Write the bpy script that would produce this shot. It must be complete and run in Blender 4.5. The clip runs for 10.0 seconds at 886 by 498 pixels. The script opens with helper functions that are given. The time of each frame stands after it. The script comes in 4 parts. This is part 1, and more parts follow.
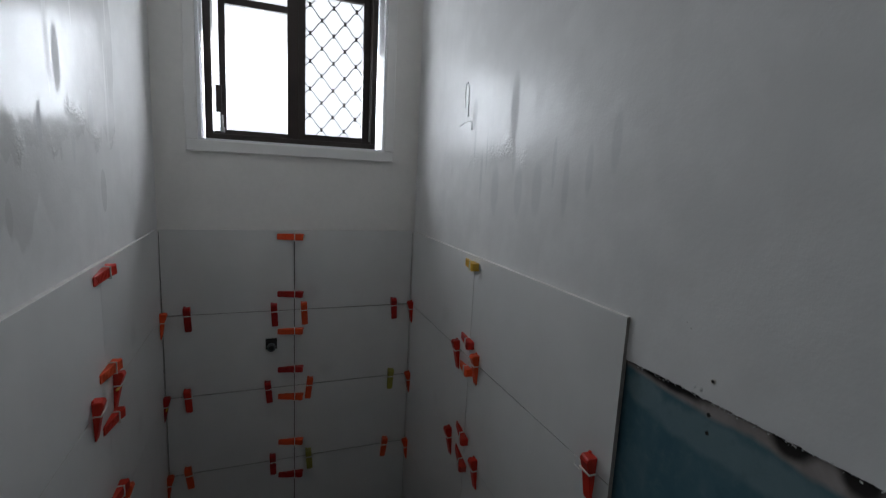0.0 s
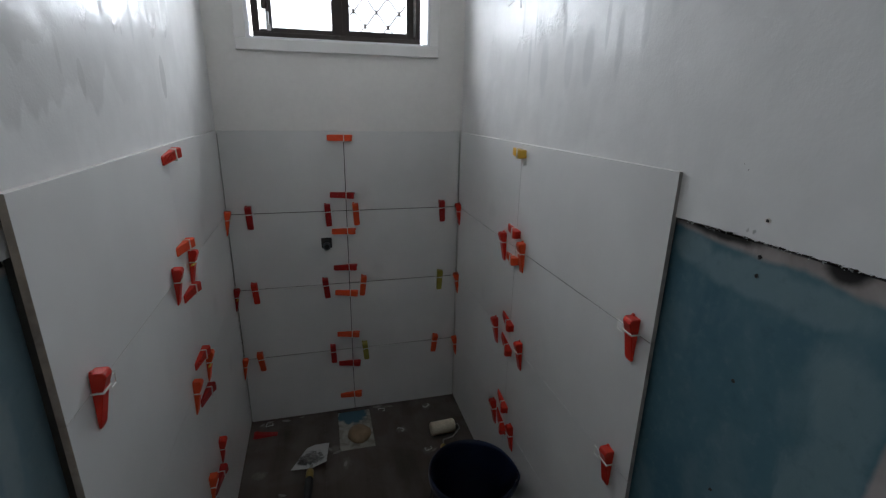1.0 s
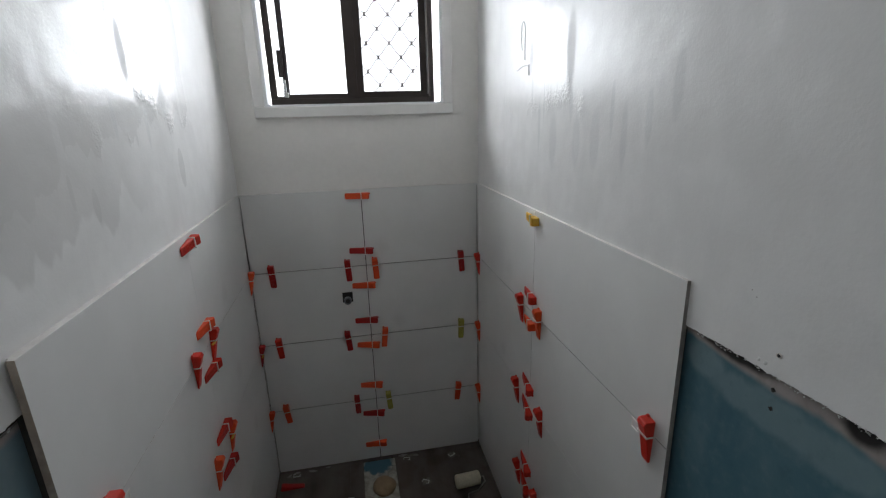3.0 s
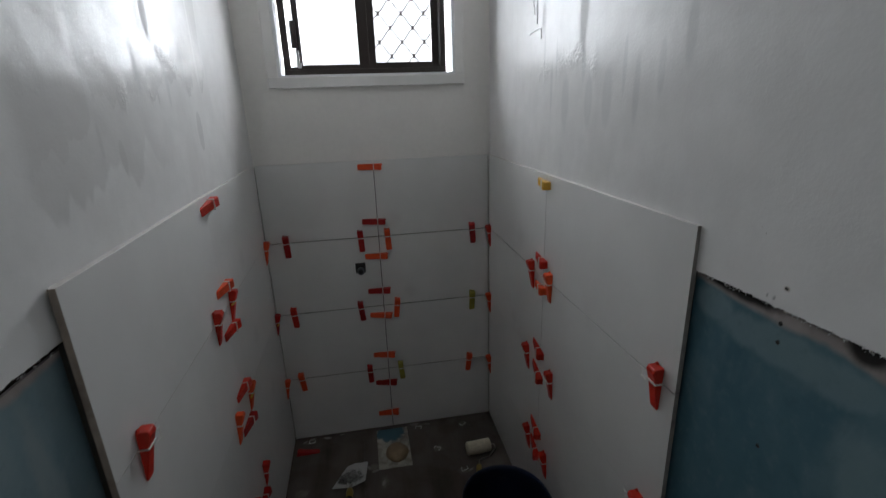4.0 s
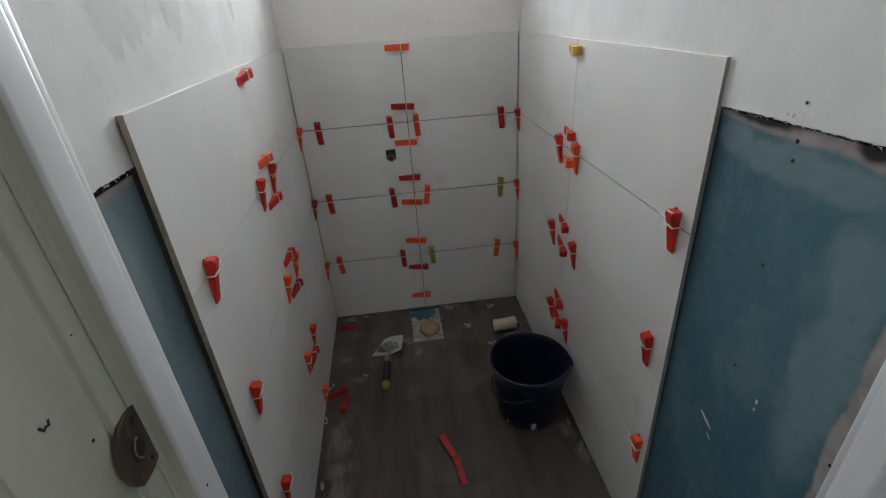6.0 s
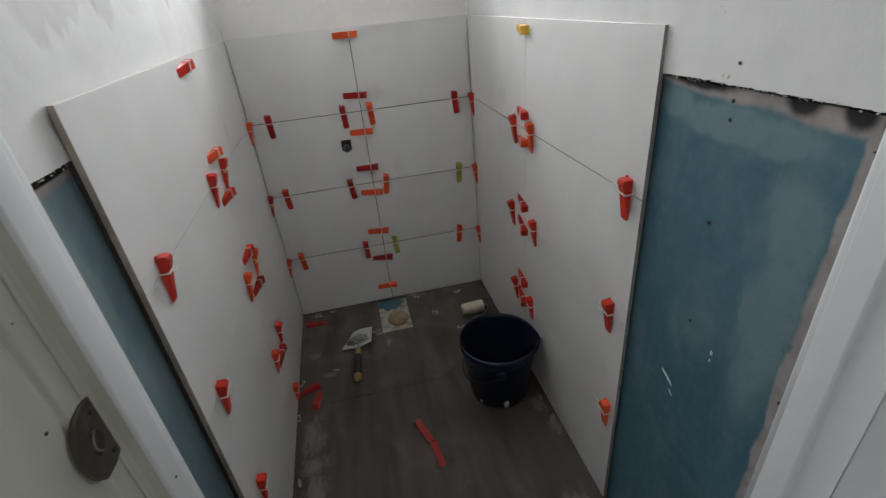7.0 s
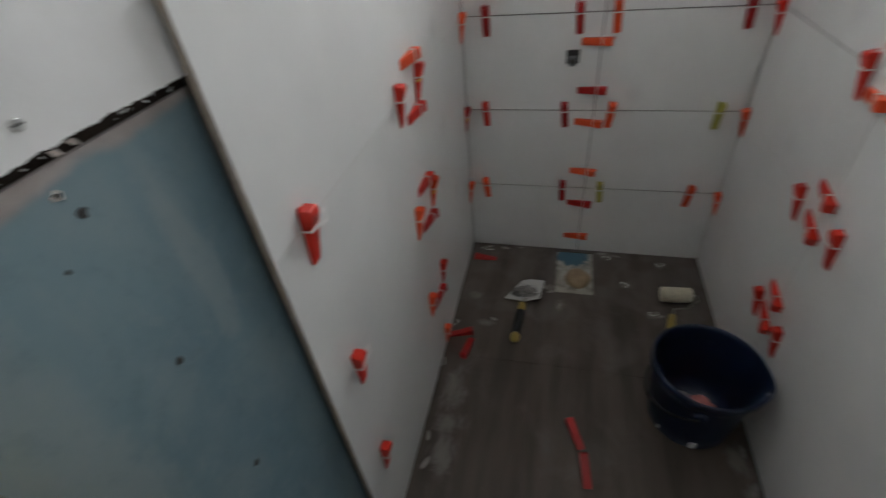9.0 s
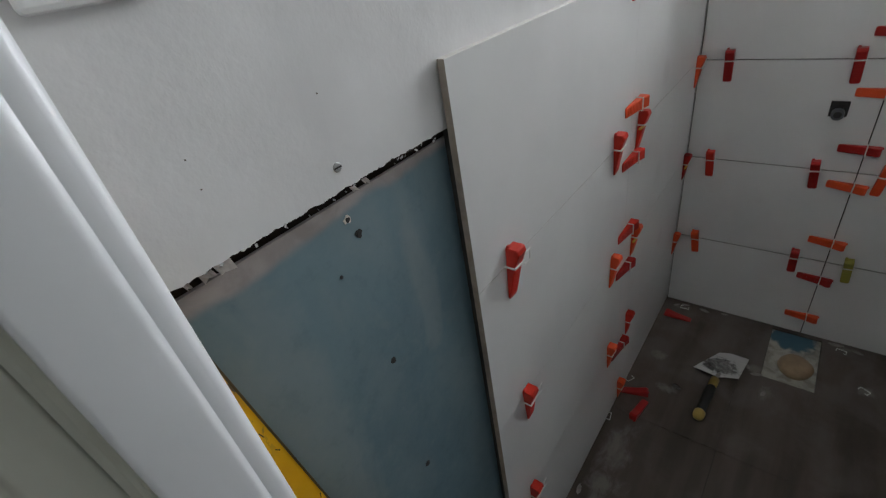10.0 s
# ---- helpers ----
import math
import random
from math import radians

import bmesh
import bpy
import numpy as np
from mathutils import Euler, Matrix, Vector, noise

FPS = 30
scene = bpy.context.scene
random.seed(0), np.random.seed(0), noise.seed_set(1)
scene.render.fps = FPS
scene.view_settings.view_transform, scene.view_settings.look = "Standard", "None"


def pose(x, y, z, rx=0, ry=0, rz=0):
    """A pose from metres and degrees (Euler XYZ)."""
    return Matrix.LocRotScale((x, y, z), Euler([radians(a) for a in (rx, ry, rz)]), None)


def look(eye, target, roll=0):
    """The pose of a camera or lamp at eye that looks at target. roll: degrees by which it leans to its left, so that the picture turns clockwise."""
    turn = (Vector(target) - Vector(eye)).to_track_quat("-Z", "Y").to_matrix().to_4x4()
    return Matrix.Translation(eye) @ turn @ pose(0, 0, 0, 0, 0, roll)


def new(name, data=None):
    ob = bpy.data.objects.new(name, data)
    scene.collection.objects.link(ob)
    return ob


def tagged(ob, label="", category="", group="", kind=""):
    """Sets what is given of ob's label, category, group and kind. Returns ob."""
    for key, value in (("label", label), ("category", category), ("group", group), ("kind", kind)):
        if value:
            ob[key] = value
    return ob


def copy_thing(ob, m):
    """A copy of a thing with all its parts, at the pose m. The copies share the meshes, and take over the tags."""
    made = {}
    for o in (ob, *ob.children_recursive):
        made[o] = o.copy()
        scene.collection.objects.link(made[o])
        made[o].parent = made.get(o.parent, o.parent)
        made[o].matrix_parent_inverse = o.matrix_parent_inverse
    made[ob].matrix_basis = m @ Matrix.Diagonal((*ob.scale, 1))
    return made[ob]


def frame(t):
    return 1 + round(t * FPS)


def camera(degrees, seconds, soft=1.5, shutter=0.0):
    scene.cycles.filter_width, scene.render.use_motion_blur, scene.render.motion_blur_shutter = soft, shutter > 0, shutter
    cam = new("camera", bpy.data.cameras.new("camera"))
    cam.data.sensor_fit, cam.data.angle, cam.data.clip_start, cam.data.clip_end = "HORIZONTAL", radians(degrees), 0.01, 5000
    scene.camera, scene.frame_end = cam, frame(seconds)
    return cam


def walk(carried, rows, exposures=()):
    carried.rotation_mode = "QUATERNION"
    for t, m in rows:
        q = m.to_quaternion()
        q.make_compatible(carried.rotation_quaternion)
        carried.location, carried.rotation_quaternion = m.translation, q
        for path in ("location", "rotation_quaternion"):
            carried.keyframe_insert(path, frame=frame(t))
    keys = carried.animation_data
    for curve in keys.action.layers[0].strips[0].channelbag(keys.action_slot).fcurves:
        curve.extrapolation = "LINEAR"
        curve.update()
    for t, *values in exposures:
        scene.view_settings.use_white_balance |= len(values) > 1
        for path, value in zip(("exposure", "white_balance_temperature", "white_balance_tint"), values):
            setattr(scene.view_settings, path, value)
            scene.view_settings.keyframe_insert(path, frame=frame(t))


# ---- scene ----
cam = camera(87.8, 10.0, soft=1.2, shutter=0.2)
PATH = [
    (0, (0.343, -1.754, 1.429), (1.054, 0.089, 1.118), 2.9),
    (0.5, (0.356, -1.79, 1.36), (0.967, 0.057, 0.895), 2.3),
    (1, (0.345, -1.793, 1.312), (0.84, 0.049, 0.71), 1.2),
    (1.5, (0.349, -1.772, 1.328), (0.733, 0.061, 0.625), 0.2),
    (2, (0.374, -1.759, 1.41), (0.697, 0.086, 0.709), -0.8),
    (2.5, (0.392, -1.754, 1.447), (0.718, 0.116, 0.818), -1.2),
    (2.7, (0.408, -1.752, 1.467), (0.762, 0.129, 0.888), -1.3),
    (3.8, (0.405, -1.781, 1.442), (0.771, 0.109, 0.898), -1.7),
    (4, (0.391, -1.79, 1.411), (0.708, 0.088, 0.802), -1.9),
    (4.5, (0.374, -1.812, 1.381), (0.594, 0.031, 0.636), -2.0),
    (5, (0.376, -1.834, 1.349), (0.555, -0.033, 0.497), -2.7),
    (5.5, (0.375, -1.856, 1.332), (0.533, -0.081, 0.425), -3.6),
    (6.8, (0.379, -1.913, 1.295), (0.584, -0.175, 0.327), -6.0),
    (7, (0.376, -1.898, 1.294), (0.677, -0.177, 0.319), -5.6),
    (7.2, (0.378, -1.876, 1.286), (0.792, -0.185, 0.301), -5.0),
    (7.5, (0.444, -1.824, 1.291), (1.028, -0.191, 0.294), -3.5),
    (8, (0.478, -1.707, 1.314), (1.328, -0.223, 0.277), 1.3),
    (8.2, (0.471, -1.685, 1.321), (1.398, -0.294, 0.222), 4.4),
    (8.5, (0.432, -1.656, 1.312), (0.996, -0.146, 0.128), 3.2),
    (9, (0.336, -1.551, 1.256), (-0.126, -0.063, 0.002), -6.5),
    (9.3, (0.28, -1.556, 1.278), (-0.78, -0.359, 0.077), -14.0),
    (9.5, (0.272, -1.548, 1.281), (-0.825, -0.369, 0.095), -13.5),
    (10, (0.315, -1.57, 1.3), (-0.837, -0.345, 0.218), -10.8),
]
SKY_WATTS = 27.0
HALL_WATTS = 1.9
EXPOSURES = [
    (0.0, -1.01, 6070, 10), (0.5, -0.73, 6070, 10), (1.0, -0.34, 6070, 10), (1.5, 0.20, 6170, 10), (2.0, 0.28, 6220, 10), (2.5, 0.14, 6270, 10),
    (4.0, -0.64, 6220, 10), (4.5, -0.46, 6220, 10), (5.0, -0.03, 6270, 10), (5.5, 0.30, 6320, 10), (7.0, 0.77, 6420, 10), (7.5, 0.84, 6420, 10),
    (8.0, 0.73, 6320, 10), (8.5, 0.61, 6370, 10), (9.0, 0.61, 6420, 10), (9.5, 0.46, 6320, 10), (10.0, 0.33, 6270, 10)]
walk(cam, [(t, look(eye, target, roll)) for t, eye, target, roll in PATH], EXPOSURES)

# ---- world and light ----
world = bpy.data.worlds.new("overcast_sky")
scene.world = world
world.use_nodes = True
wn = world.node_tree.nodes
sky = wn.new("ShaderNodeTexSky")
sky.sky_type = "NISHITA"
sky.sun_disc = False
sky.sun_elevation, sky.sun_rotation = radians(50), radians(160)
world.node_tree.links.new(sky.outputs[0], wn["Background"].inputs[0])
wn["Background"].inputs[1].default_value = 0.12
# the bright sky behind the window opening
lamp = bpy.data.lights.new("window_sky", "AREA")
lamp.shape, lamp.size, lamp.size_y = "RECTANGLE", 0.64, 0.50
lamp.energy, lamp.color = SKY_WATTS, (0.945, 0.972, 1.0)
new("window_sky", lamp).matrix_world = pose(0.445, 0.25, 1.66, -90, 0, 0)
# unseen fill lamps, added in assumed openings at both ends of the hall
for x, turn in ((2.26, 90), (-1.36, -90)):
    lamp = bpy.data.lights.new("hall_fill", "AREA")
    lamp.shape, lamp.size, lamp.size_y = "RECTANGLE", 0.9, 1.0
    lamp.energy, lamp.color = HALL_WATTS, (1.0, 1.0, 0.97)
    new("hall_fill", lamp).matrix_world = pose(x, -2.5, 1.55, 90, 0, turn)


# ---- materials ----
class Nodes:
    """A small builder of node materials; world positions drive the patterns."""

    def __init__(self, name, rough=0.5, metal=0.0, spec=0.5):
        self.mat = bpy.data.materials.new(name)
        self.mat.use_nodes = True
        self.t = self.mat.node_tree
        self.b = self.t.nodes["Principled BSDF"]
        self.b.inputs["Roughness"].default_value = rough
        self.b.inputs["Metallic"].default_value = metal
        self.b.inputs["Specular IOR Level"].default_value = spec
        self.pos = self.t.nodes.new("ShaderNodeNewGeometry").outputs["Position"]
        self.own = self.t.nodes.new("ShaderNodeTexCoord").outputs["Object"]

    def put(self, socket, value):
        if isinstance(value, (int, float)):
            socket.default_value = value
        elif isinstance(value, tuple):
            socket.default_value = (*value, 1) if len(value) == 3 and socket.type == "RGBA" else value
        else:
            self.t.links.new(value, socket)

    def math(self, op, a, b=0.0, c=0.0, clamp=False):
        n = self.t.nodes.new("ShaderNodeMath")
        n.operation, n.use_clamp = op, clamp
        for s, v in zip(n.inputs, (a, b, c)):
            self.put(s, v)
        return n.outputs[0]

    def scaled(self, v, by):
        n = self.t.nodes.new("ShaderNodeVectorMath")
        n.operation = "MULTIPLY"
        self.put(n.inputs[0], v)
        n.inputs[1].default_value = by
        return n.outputs[0]

    def noise(self, scale, detail=3.0, by=(1, 1, 1), rough=0.55, where=None, distort=0.0):
        n = self.t.nodes.new("ShaderNodeTexNoise")
        self.put(n.inputs["Vector"], self.scaled(where or self.pos, by))
        n.inputs["Scale"].default_value, n.inputs["Detail"].default_value = scale, detail
        n.inputs["Roughness"].default_value, n.inputs["Distortion"].default_value = rough, distort
        return n.outputs[0]

    def ramp(self, v, lo, hi, a=0.0, b=1.0):
        n = self.t.nodes.new("ShaderNodeMapRange")
        n.interpolation_type = "SMOOTHSTEP"
        for s, x in zip(n.inputs, (v, lo, hi, a, b)):
            self.put(s, x)
        return n.outputs[0]

    def xyz(self, v=None):
        n = self.t.nodes.new("ShaderNodeSeparateXYZ")
        self.put(n.inputs[0], v or self.pos)
        return n.outputs

    def mix(self, f, a, b):
        n = self.t.nodes.new("ShaderNodeMix")
        n.data_type = "RGBA"
        self.put(n.inputs["Factor"], f)
        self.put(n.inputs["A"], a)
        self.put(n.inputs["B"], b)
        return n.outputs["Result"]

    def spot(self, u, v, u0, v0, ru, rv, warp=None, strength=0.6, hard=0.55):
        """A stain round (u0, v0) with a ragged edge."""
        du = self.math("DIVIDE", self.math("SUBTRACT", u, u0), ru)
        dv = self.math("DIVIDE", self.math("SUBTRACT", v, v0), rv)
        d = self.math("SQRT", self.math("ADD", self.math("MULTIPLY", du, du), self.math("MULTIPLY", dv, dv)))
        if warp is not None:
            d = self.math("ADD", d, self.math("MULTIPLY_ADD", warp, 2 * strength, -strength))
        return self.ramp(d, hard, 1.0, 1.0, 0.0)

    def most(self, items):
        out = items[0]
        for i in items[1:]:
            out = self.math("MAXIMUM", out, i)
        return out

    def bump(self, height, dist, strength=1.0, normal=None):
        n = self.t.nodes.new("ShaderNodeBump")
        n.inputs["Strength"].default_value, n.inputs["Distance"].default_value = strength, dist
        self.put(n.inputs["Height"], height)
        if normal is not None:
            self.put(n.inputs["Normal"], normal)
        return n.outputs[0]

    def done(self, color, rough=None, normal=None):
        self.put(self.b.inputs["Base Color"], color)
        if rough is not None:
            self.put(self.b.inputs["Roughness"], rough)
        if normal is not None:
            self.put(self.b.inputs["Normal"], normal)
        return self.mat


def plain(name, color, rough=0.5, metal=0.0, vary=0.12, scale=30.0, relief=0.0, by=(1, 1, 1), spec=0.5):
    """Paint, plastic, metal or wood with grain and wear at two scales."""
    k = Nodes(name, rough, metal, spec)
    a, b = k.noise(scale, 4, by), k.noise(scale * 0.17, 2, by)
    f = k.math("MULTIPLY_ADD", a, 0.5, k.math("MULTIPLY", b, 0.5))
    lo, hi = tuple(c * (1 - vary) for c in color), tuple(min(1, c * (1 + vary)) for c in color)
    col = k.mix(k.ramp(f, 0.3, 0.7), lo, hi)
    r = k.ramp(b, 0.3, 0.7, rough * 0.85, min(1, rough * 1.15))
    return k.done(col, r, k.bump(a, relief) if relief else None)


def sealed_paint(name, shine, spec, corner, drips, runs, gloss_dim=0.04, dark_zone=None):
    """White wall paint, rolled with a glossy sealer that ran down in drips; dull near the corner and below."""
    k = Nodes(name, spec=spec)
    x, y, z = k.xyz()
    drip = k.noise(9.0, 3, (1, 1, 0.09))
    fine = k.noise(26.0, 2, (1, 1, 0.05))
    blot = k.noise(5.0, 3, where=k.pos)
    soft = k.math("ADD", z, k.math("MULTIPLY_ADD", drip, 0.20, -0.10))
    soft = k.math("ADD", soft, k.ramp(y, -0.70, -1.10, 0.0, 0.09))
    edge = k.math("ADD", soft, k.math("MULTIPLY_ADD", fine, 0.07, -0.035))
    low = k.math("MULTIPLY_ADD", k.ramp(edge, 1.405, 1.500), 0.66, k.math("MULTIPLY", k.ramp(soft, 1.27, 1.45), 0.34))
    side = k.ramp(k.math("ADD", k.math("ADD", y, k.ramp(z, 1.49, 1.19, 0.0, 0.34)), k.math("MULTIPLY_ADD", blot, 0.10, -0.05)), *corner)
    far = k.ramp(k.math("ADD", y, k.math("MULTIPLY_ADD", blot, 0.6, -0.3)), -1.65, -1.15)
    gloss = k.math("MULTIPLY", k.math("MULTIPLY", low, side), far)
    streak = k.ramp(fine, 0.58, 0.66)
    gloss = k.math("MULTIPLY", gloss, k.math("MULTIPLY_ADD", streak, -0.45, 1.0))
    dull = [k.spot(y, z, *d, warp=fine, strength=0.25) for d in drips]
    dulled = k.most(dull)
    gloss = k.math("MULTIPLY", gloss, k.math("SUBTRACT", 1.0, dulled))
    run = k.math("MULTIPLY", k.most([k.spot(y, z, *d, warp=blot, strength=0.3, hard=0.35) for d in runs]), 0.8)
    gloss = k.math("MAXIMUM", gloss, run)
    rough = k.ramp(gloss, 0.0, 1.0, 0.52, shine)
    wear = k.noise(11.0, 5)
    col = k.mix(k.ramp(wear, 0.35, 0.7), (0.705, 0.697, 0.683), (0.755, 0.747, 0.733))
    # the gloss is greyed in colour for the dim room it mirrors
    col = k.mix(k.math("MULTIPLY", gloss, gloss_dim), col, (0.47, 0.46, 0.45))
    if dark_zone:
        # grey tongues painted in where the glossy sealer would reflect the dark hall
        south, north, level = dark_zone
        tongues = k.math("ADD", k.noise(13.0, 2, (1, 1, 0.10)), k.math("MULTIPLY_ADD", fine, 0.25, -0.12))
        lower = k.math("ADD", z, k.math("MULTIPLY_ADD", tongues, 0.26, -0.13))
        dim_gloss = k.math("MULTIPLY", k.ramp(lower, level - 0.006, level + 0.010), k.math("MULTIPLY", k.ramp(y, south - 0.02, south + 0.02), k.ramp(y, north + 0.12, north - 0.12)))
        col = k.mix(k.math("MULTIPLY", dim_gloss, 0.34), col, (0.46, 0.445, 0.43))
    col = k.mix(k.math("MULTIPLY", streak, 0.06), col, (0.52, 0.52, 0.52))
    # dull drips also painted greyer, for the window glare they don't return
    col = k.mix(k.math("MULTIPLY", dulled, 0.30), col, (0.47, 0.48, 0.48))
    roll = k.bump(k.noise(170.0, 2), 0.0012, 0.25)
    wave = k.bump(k.noise(7.0, 2), 0.02, 0.22, roll)
    band = k.math("MULTIPLY", k.ramp(edge, 1.445, 1.475), k.ramp(edge, 1.535, 1.495))
    band = k.math("MULTIPLY", band, k.math("MULTIPLY", k.ramp(k.noise(7.0, 1), 0.45, 0.6), k.ramp(y, -0.98, -0.86)))
    beads = k.math("MULTIPLY", k.noise(150.0, 1), k.math("MULTIPLY", band, side))
    return k.done(col, rough, k.bump(beads, 0.0030, 0.7, wave))


M_SEAL_W = sealed_paint("sealed_paint_west", 0.22, 0.075, (-0.24, -0.46), [(-0.714, 1.60, 0.02, 0.07), (-0.55, 1.52, 0.02, 0.06), (-0.66, 1.46, 0.010, 0.05), (-0.80, 1.48, 0.012, 0.05)],
    [(-1.115, 1.40, 0.018, 0.05), (-0.72, 1.44, 0.010, 0.04), (-0.92, 1.34, 0.020, 0.055), (-0.50, 1.36, 0.040, 0.10), (-0.98, 1.37, 0.012, 0.06)], dark_zone=(-1.16, -0.78, 1.318))
M_SEAL_E = sealed_paint("sealed_paint_east", 0.31, 0.14, (-0.05, -0.16), [(-0.75, 1.60, 0.025, 0.10), (-0.52, 1.61, 0.018, 0.05),
    (-0.582, 1.435, 0.010, 0.085), (-0.67, 1.40, 0.026, 0.085), (-0.79, 1.405, 0.022, 0.07), (-0.87, 1.41, 0.024, 0.075), (-0.975, 1.42, 0.014, 0.08), (-1.045, 1.455, 0.012, 0.06),
    (-0.61, 1.50, 0.006, 0.07), (-0.76, 1.485, 0.010, 0.05), (-0.93, 1.47, 0.008, 0.06), (-1.11, 1.505, 0.016, 0.07), (-0.53, 1.53, 0.008, 0.06)],
    [(-0.63, 1.40, 0.012, 0.09), (-0.73, 1.42, 0.014, 0.08), (-0.93, 1.39, 0.008, 0.06), (-0.83, 1.42, 0.010, 0.07)])
M_WALL = plain("matt_wall_paint", (0.79, 0.77, 0.735), 0.6, vary=0.025, scale=60, relief=0.0003)
M_TRIM = plain("white_gloss_trim", (0.785, 0.795, 0.80), 0.32, vary=0.05, scale=14, relief=0.0008, by=(1, 1, 0.15))
M_CASING = plain("casing_paint", (0.785, 0.772, 0.745), 0.45, vary=0.03, scale=20, relief=0.0005)
M_JAMB = plain("old_jamb_paint", (0.57, 0.57, 0.485), 0.42, vary=0.07, scale=18, relief=0.001, by=(1, 1, 0.2))
M_DOOR = plain("door_paint", (0.68, 0.69, 0.69), 0.4, vary=0.04, scale=16, relief=0.0006)
M_CEIL = plain("ceiling_paint", (0.75, 0.75, 0.73), 0.7, vary=0.04)
M_STUD = plain("stud_timber", (0.035, 0.023, 0.015), 0.8, vary=0.4, scale=12, by=(1, 1, 0.2))
M_CORE = plain("plaster_core", (0.62, 0.57, 0.52), 0.9, vary=0.2, scale=90, relief=0.002)
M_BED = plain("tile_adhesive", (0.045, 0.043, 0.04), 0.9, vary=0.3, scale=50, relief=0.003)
M_ALU = plain("brown_aluminium", (0.030, 0.021, 0.017), 0.38, vary=0.2, scale=25)
M_GRILLE = plain("dark_grille", (0.028, 0.022, 0.02), 0.45, vary=0.2)
M_STEEL = plain("worn_steel", (0.36, 0.34, 0.31), 0.42, 1.0, vary=0.25, scale=40)
M_PLATE = plain("tarnished_strike", (0.16, 0.13, 0.105), 0.4, 0.9, vary=0.35, scale=60)
M_ZINC = plain("zinc_screw", (0.45, 0.45, 0.44), 0.35, 1.0, vary=0.2)
M_HOLE = plain("hole_shade", (0.035, 0.032, 0.03), 0.95, vary=0.3)
M_BLACK = plain("black_rubber", (0.016, 0.016, 0.016), 0.7, vary=0.3)
M_NAVY = plain("navy_plastic", (0.0045, 0.011, 0.033), 0.36, vary=0.3, scale=20)
M_YELLOW = plain("yellow_plastic", (0.30, 0.21, 0.045), 0.45, vary=0.12)
M_SPLASH = plain("dried_mortar", (0.60, 0.60, 0.58), 0.85, vary=0.15, scale=80, relief=0.002)
M_CRUST = plain("dusty_mortar_crust", (0.27, 0.25, 0.23), 0.95, vary=0.3, scale=120, relief=0.002)
M_CREAM = plain("cream_nap", (0.60, 0.55, 0.42), 0.95, vary=0.15, scale=140, relief=0.004)
M_STRAP = plain("clear_white_strap", (0.72, 0.72, 0.68), 0.4, vary=0.05)
M_RUN = plain("set_sealer", (0.82, 0.82, 0.81), 0.25, vary=0.03, spec=0.9)
M_SWITCH = plain("switch_white", (0.78, 0.78, 0.76), 0.3, vary=0.03)
M_RAG = plain("pink_grey_rag", (0.46, 0.17, 0.155), 0.95, vary=0.3, scale=40, relief=0.004)
M_GROUND = plain("outside_ground", (0.16, 0.15, 0.11), 0.95, vary=0.3, scale=1.5)
WEDGE = {
    "red": plain("red_wedge", (0.56, 0.030, 0.016), 0.34, spec=0.3, vary=0.14),
    "dark": plain("dark_red_wedge", (0.37, 0.016, 0.014), 0.34, spec=0.3, vary=0.14),
    "orange": plain("orange_wedge", (0.74, 0.090, 0.026), 0.34, spec=0.3, vary=0.12),
    "olive": plain("olive_wedge", (0.36, 0.33, 0.055), 0.45, vary=0.12),
    "yellow": plain("yellow_wedge", (0.74, 0.44, 0.05), 0.45, vary=0.10),
}


def glazed_tile():
    k = Nodes("pale_wall_tile")
    x, y, z = k.xyz()
    n = k.t.nodes.new("ShaderNodeObjectInfo")
    cloud, grit, wipe = k.noise(4.5, 4), k.noise(55.0, 3), k.noise(6.0, 3, (1, 1, 0.45))
    col = k.mix(k.ramp(cloud, 0.3, 0.7), (0.685, 0.680, 0.663), (0.735, 0.730, 0.712))
    tone = k.math("MULTIPLY_ADD", n.outputs["Random"], 0.16, -0.02)
    col = k.mix(tone, col, (0.76, 0.755, 0.74))
    col = k.mix(k.ramp(wipe, 0.40, 0.75, 0.0, 0.10), col, (0.52, 0.51, 0.495))
    # blurred reflections of the clips, painted on as grey-brown spots
    clip_ghost = [k.spot(k.math("ADD", x, y), z, *s, warp=grit, strength=0.3, hard=0.1) for s in (
        (-0.354, 0.968, 0.045, 0.05), (-0.338, 0.70, 0.05, 0.045), (-0.237, 0.428, 0.04, 0.05), (0.50, 0.975, 0.05, 0.05), (0.55, 0.66, 0.04, 0.04), (-0.60, 0.86, 0.06, 0.05))]
    col = k.mix(k.math("MULTIPLY", k.most(clip_ghost), 0.16), col, (0.40, 0.37, 0.35))
    return k.done(col, k.ramp(cloud, 0.3, 0.7, 0.30, 0.36), k.bump(grit, 0.0004, 0.4))


M_TILE = glazed_tile()
M_TILE_TOP = plain("pale_tile_top", (0.66, 0.63, 0.60), 0.8, vary=0.12, scale=60, relief=0.001)
M_TILE_EDGE_E = plain("grey_tile_body", (0.34, 0.325, 0.30), 0.85, vary=0.25, scale=70, relief=0.001)
M_TILE_EDGE_W = plain("tan_tile_body", (0.36, 0.31, 0.26), 0.85, vary=0.25, scale=70, relief=0.001)


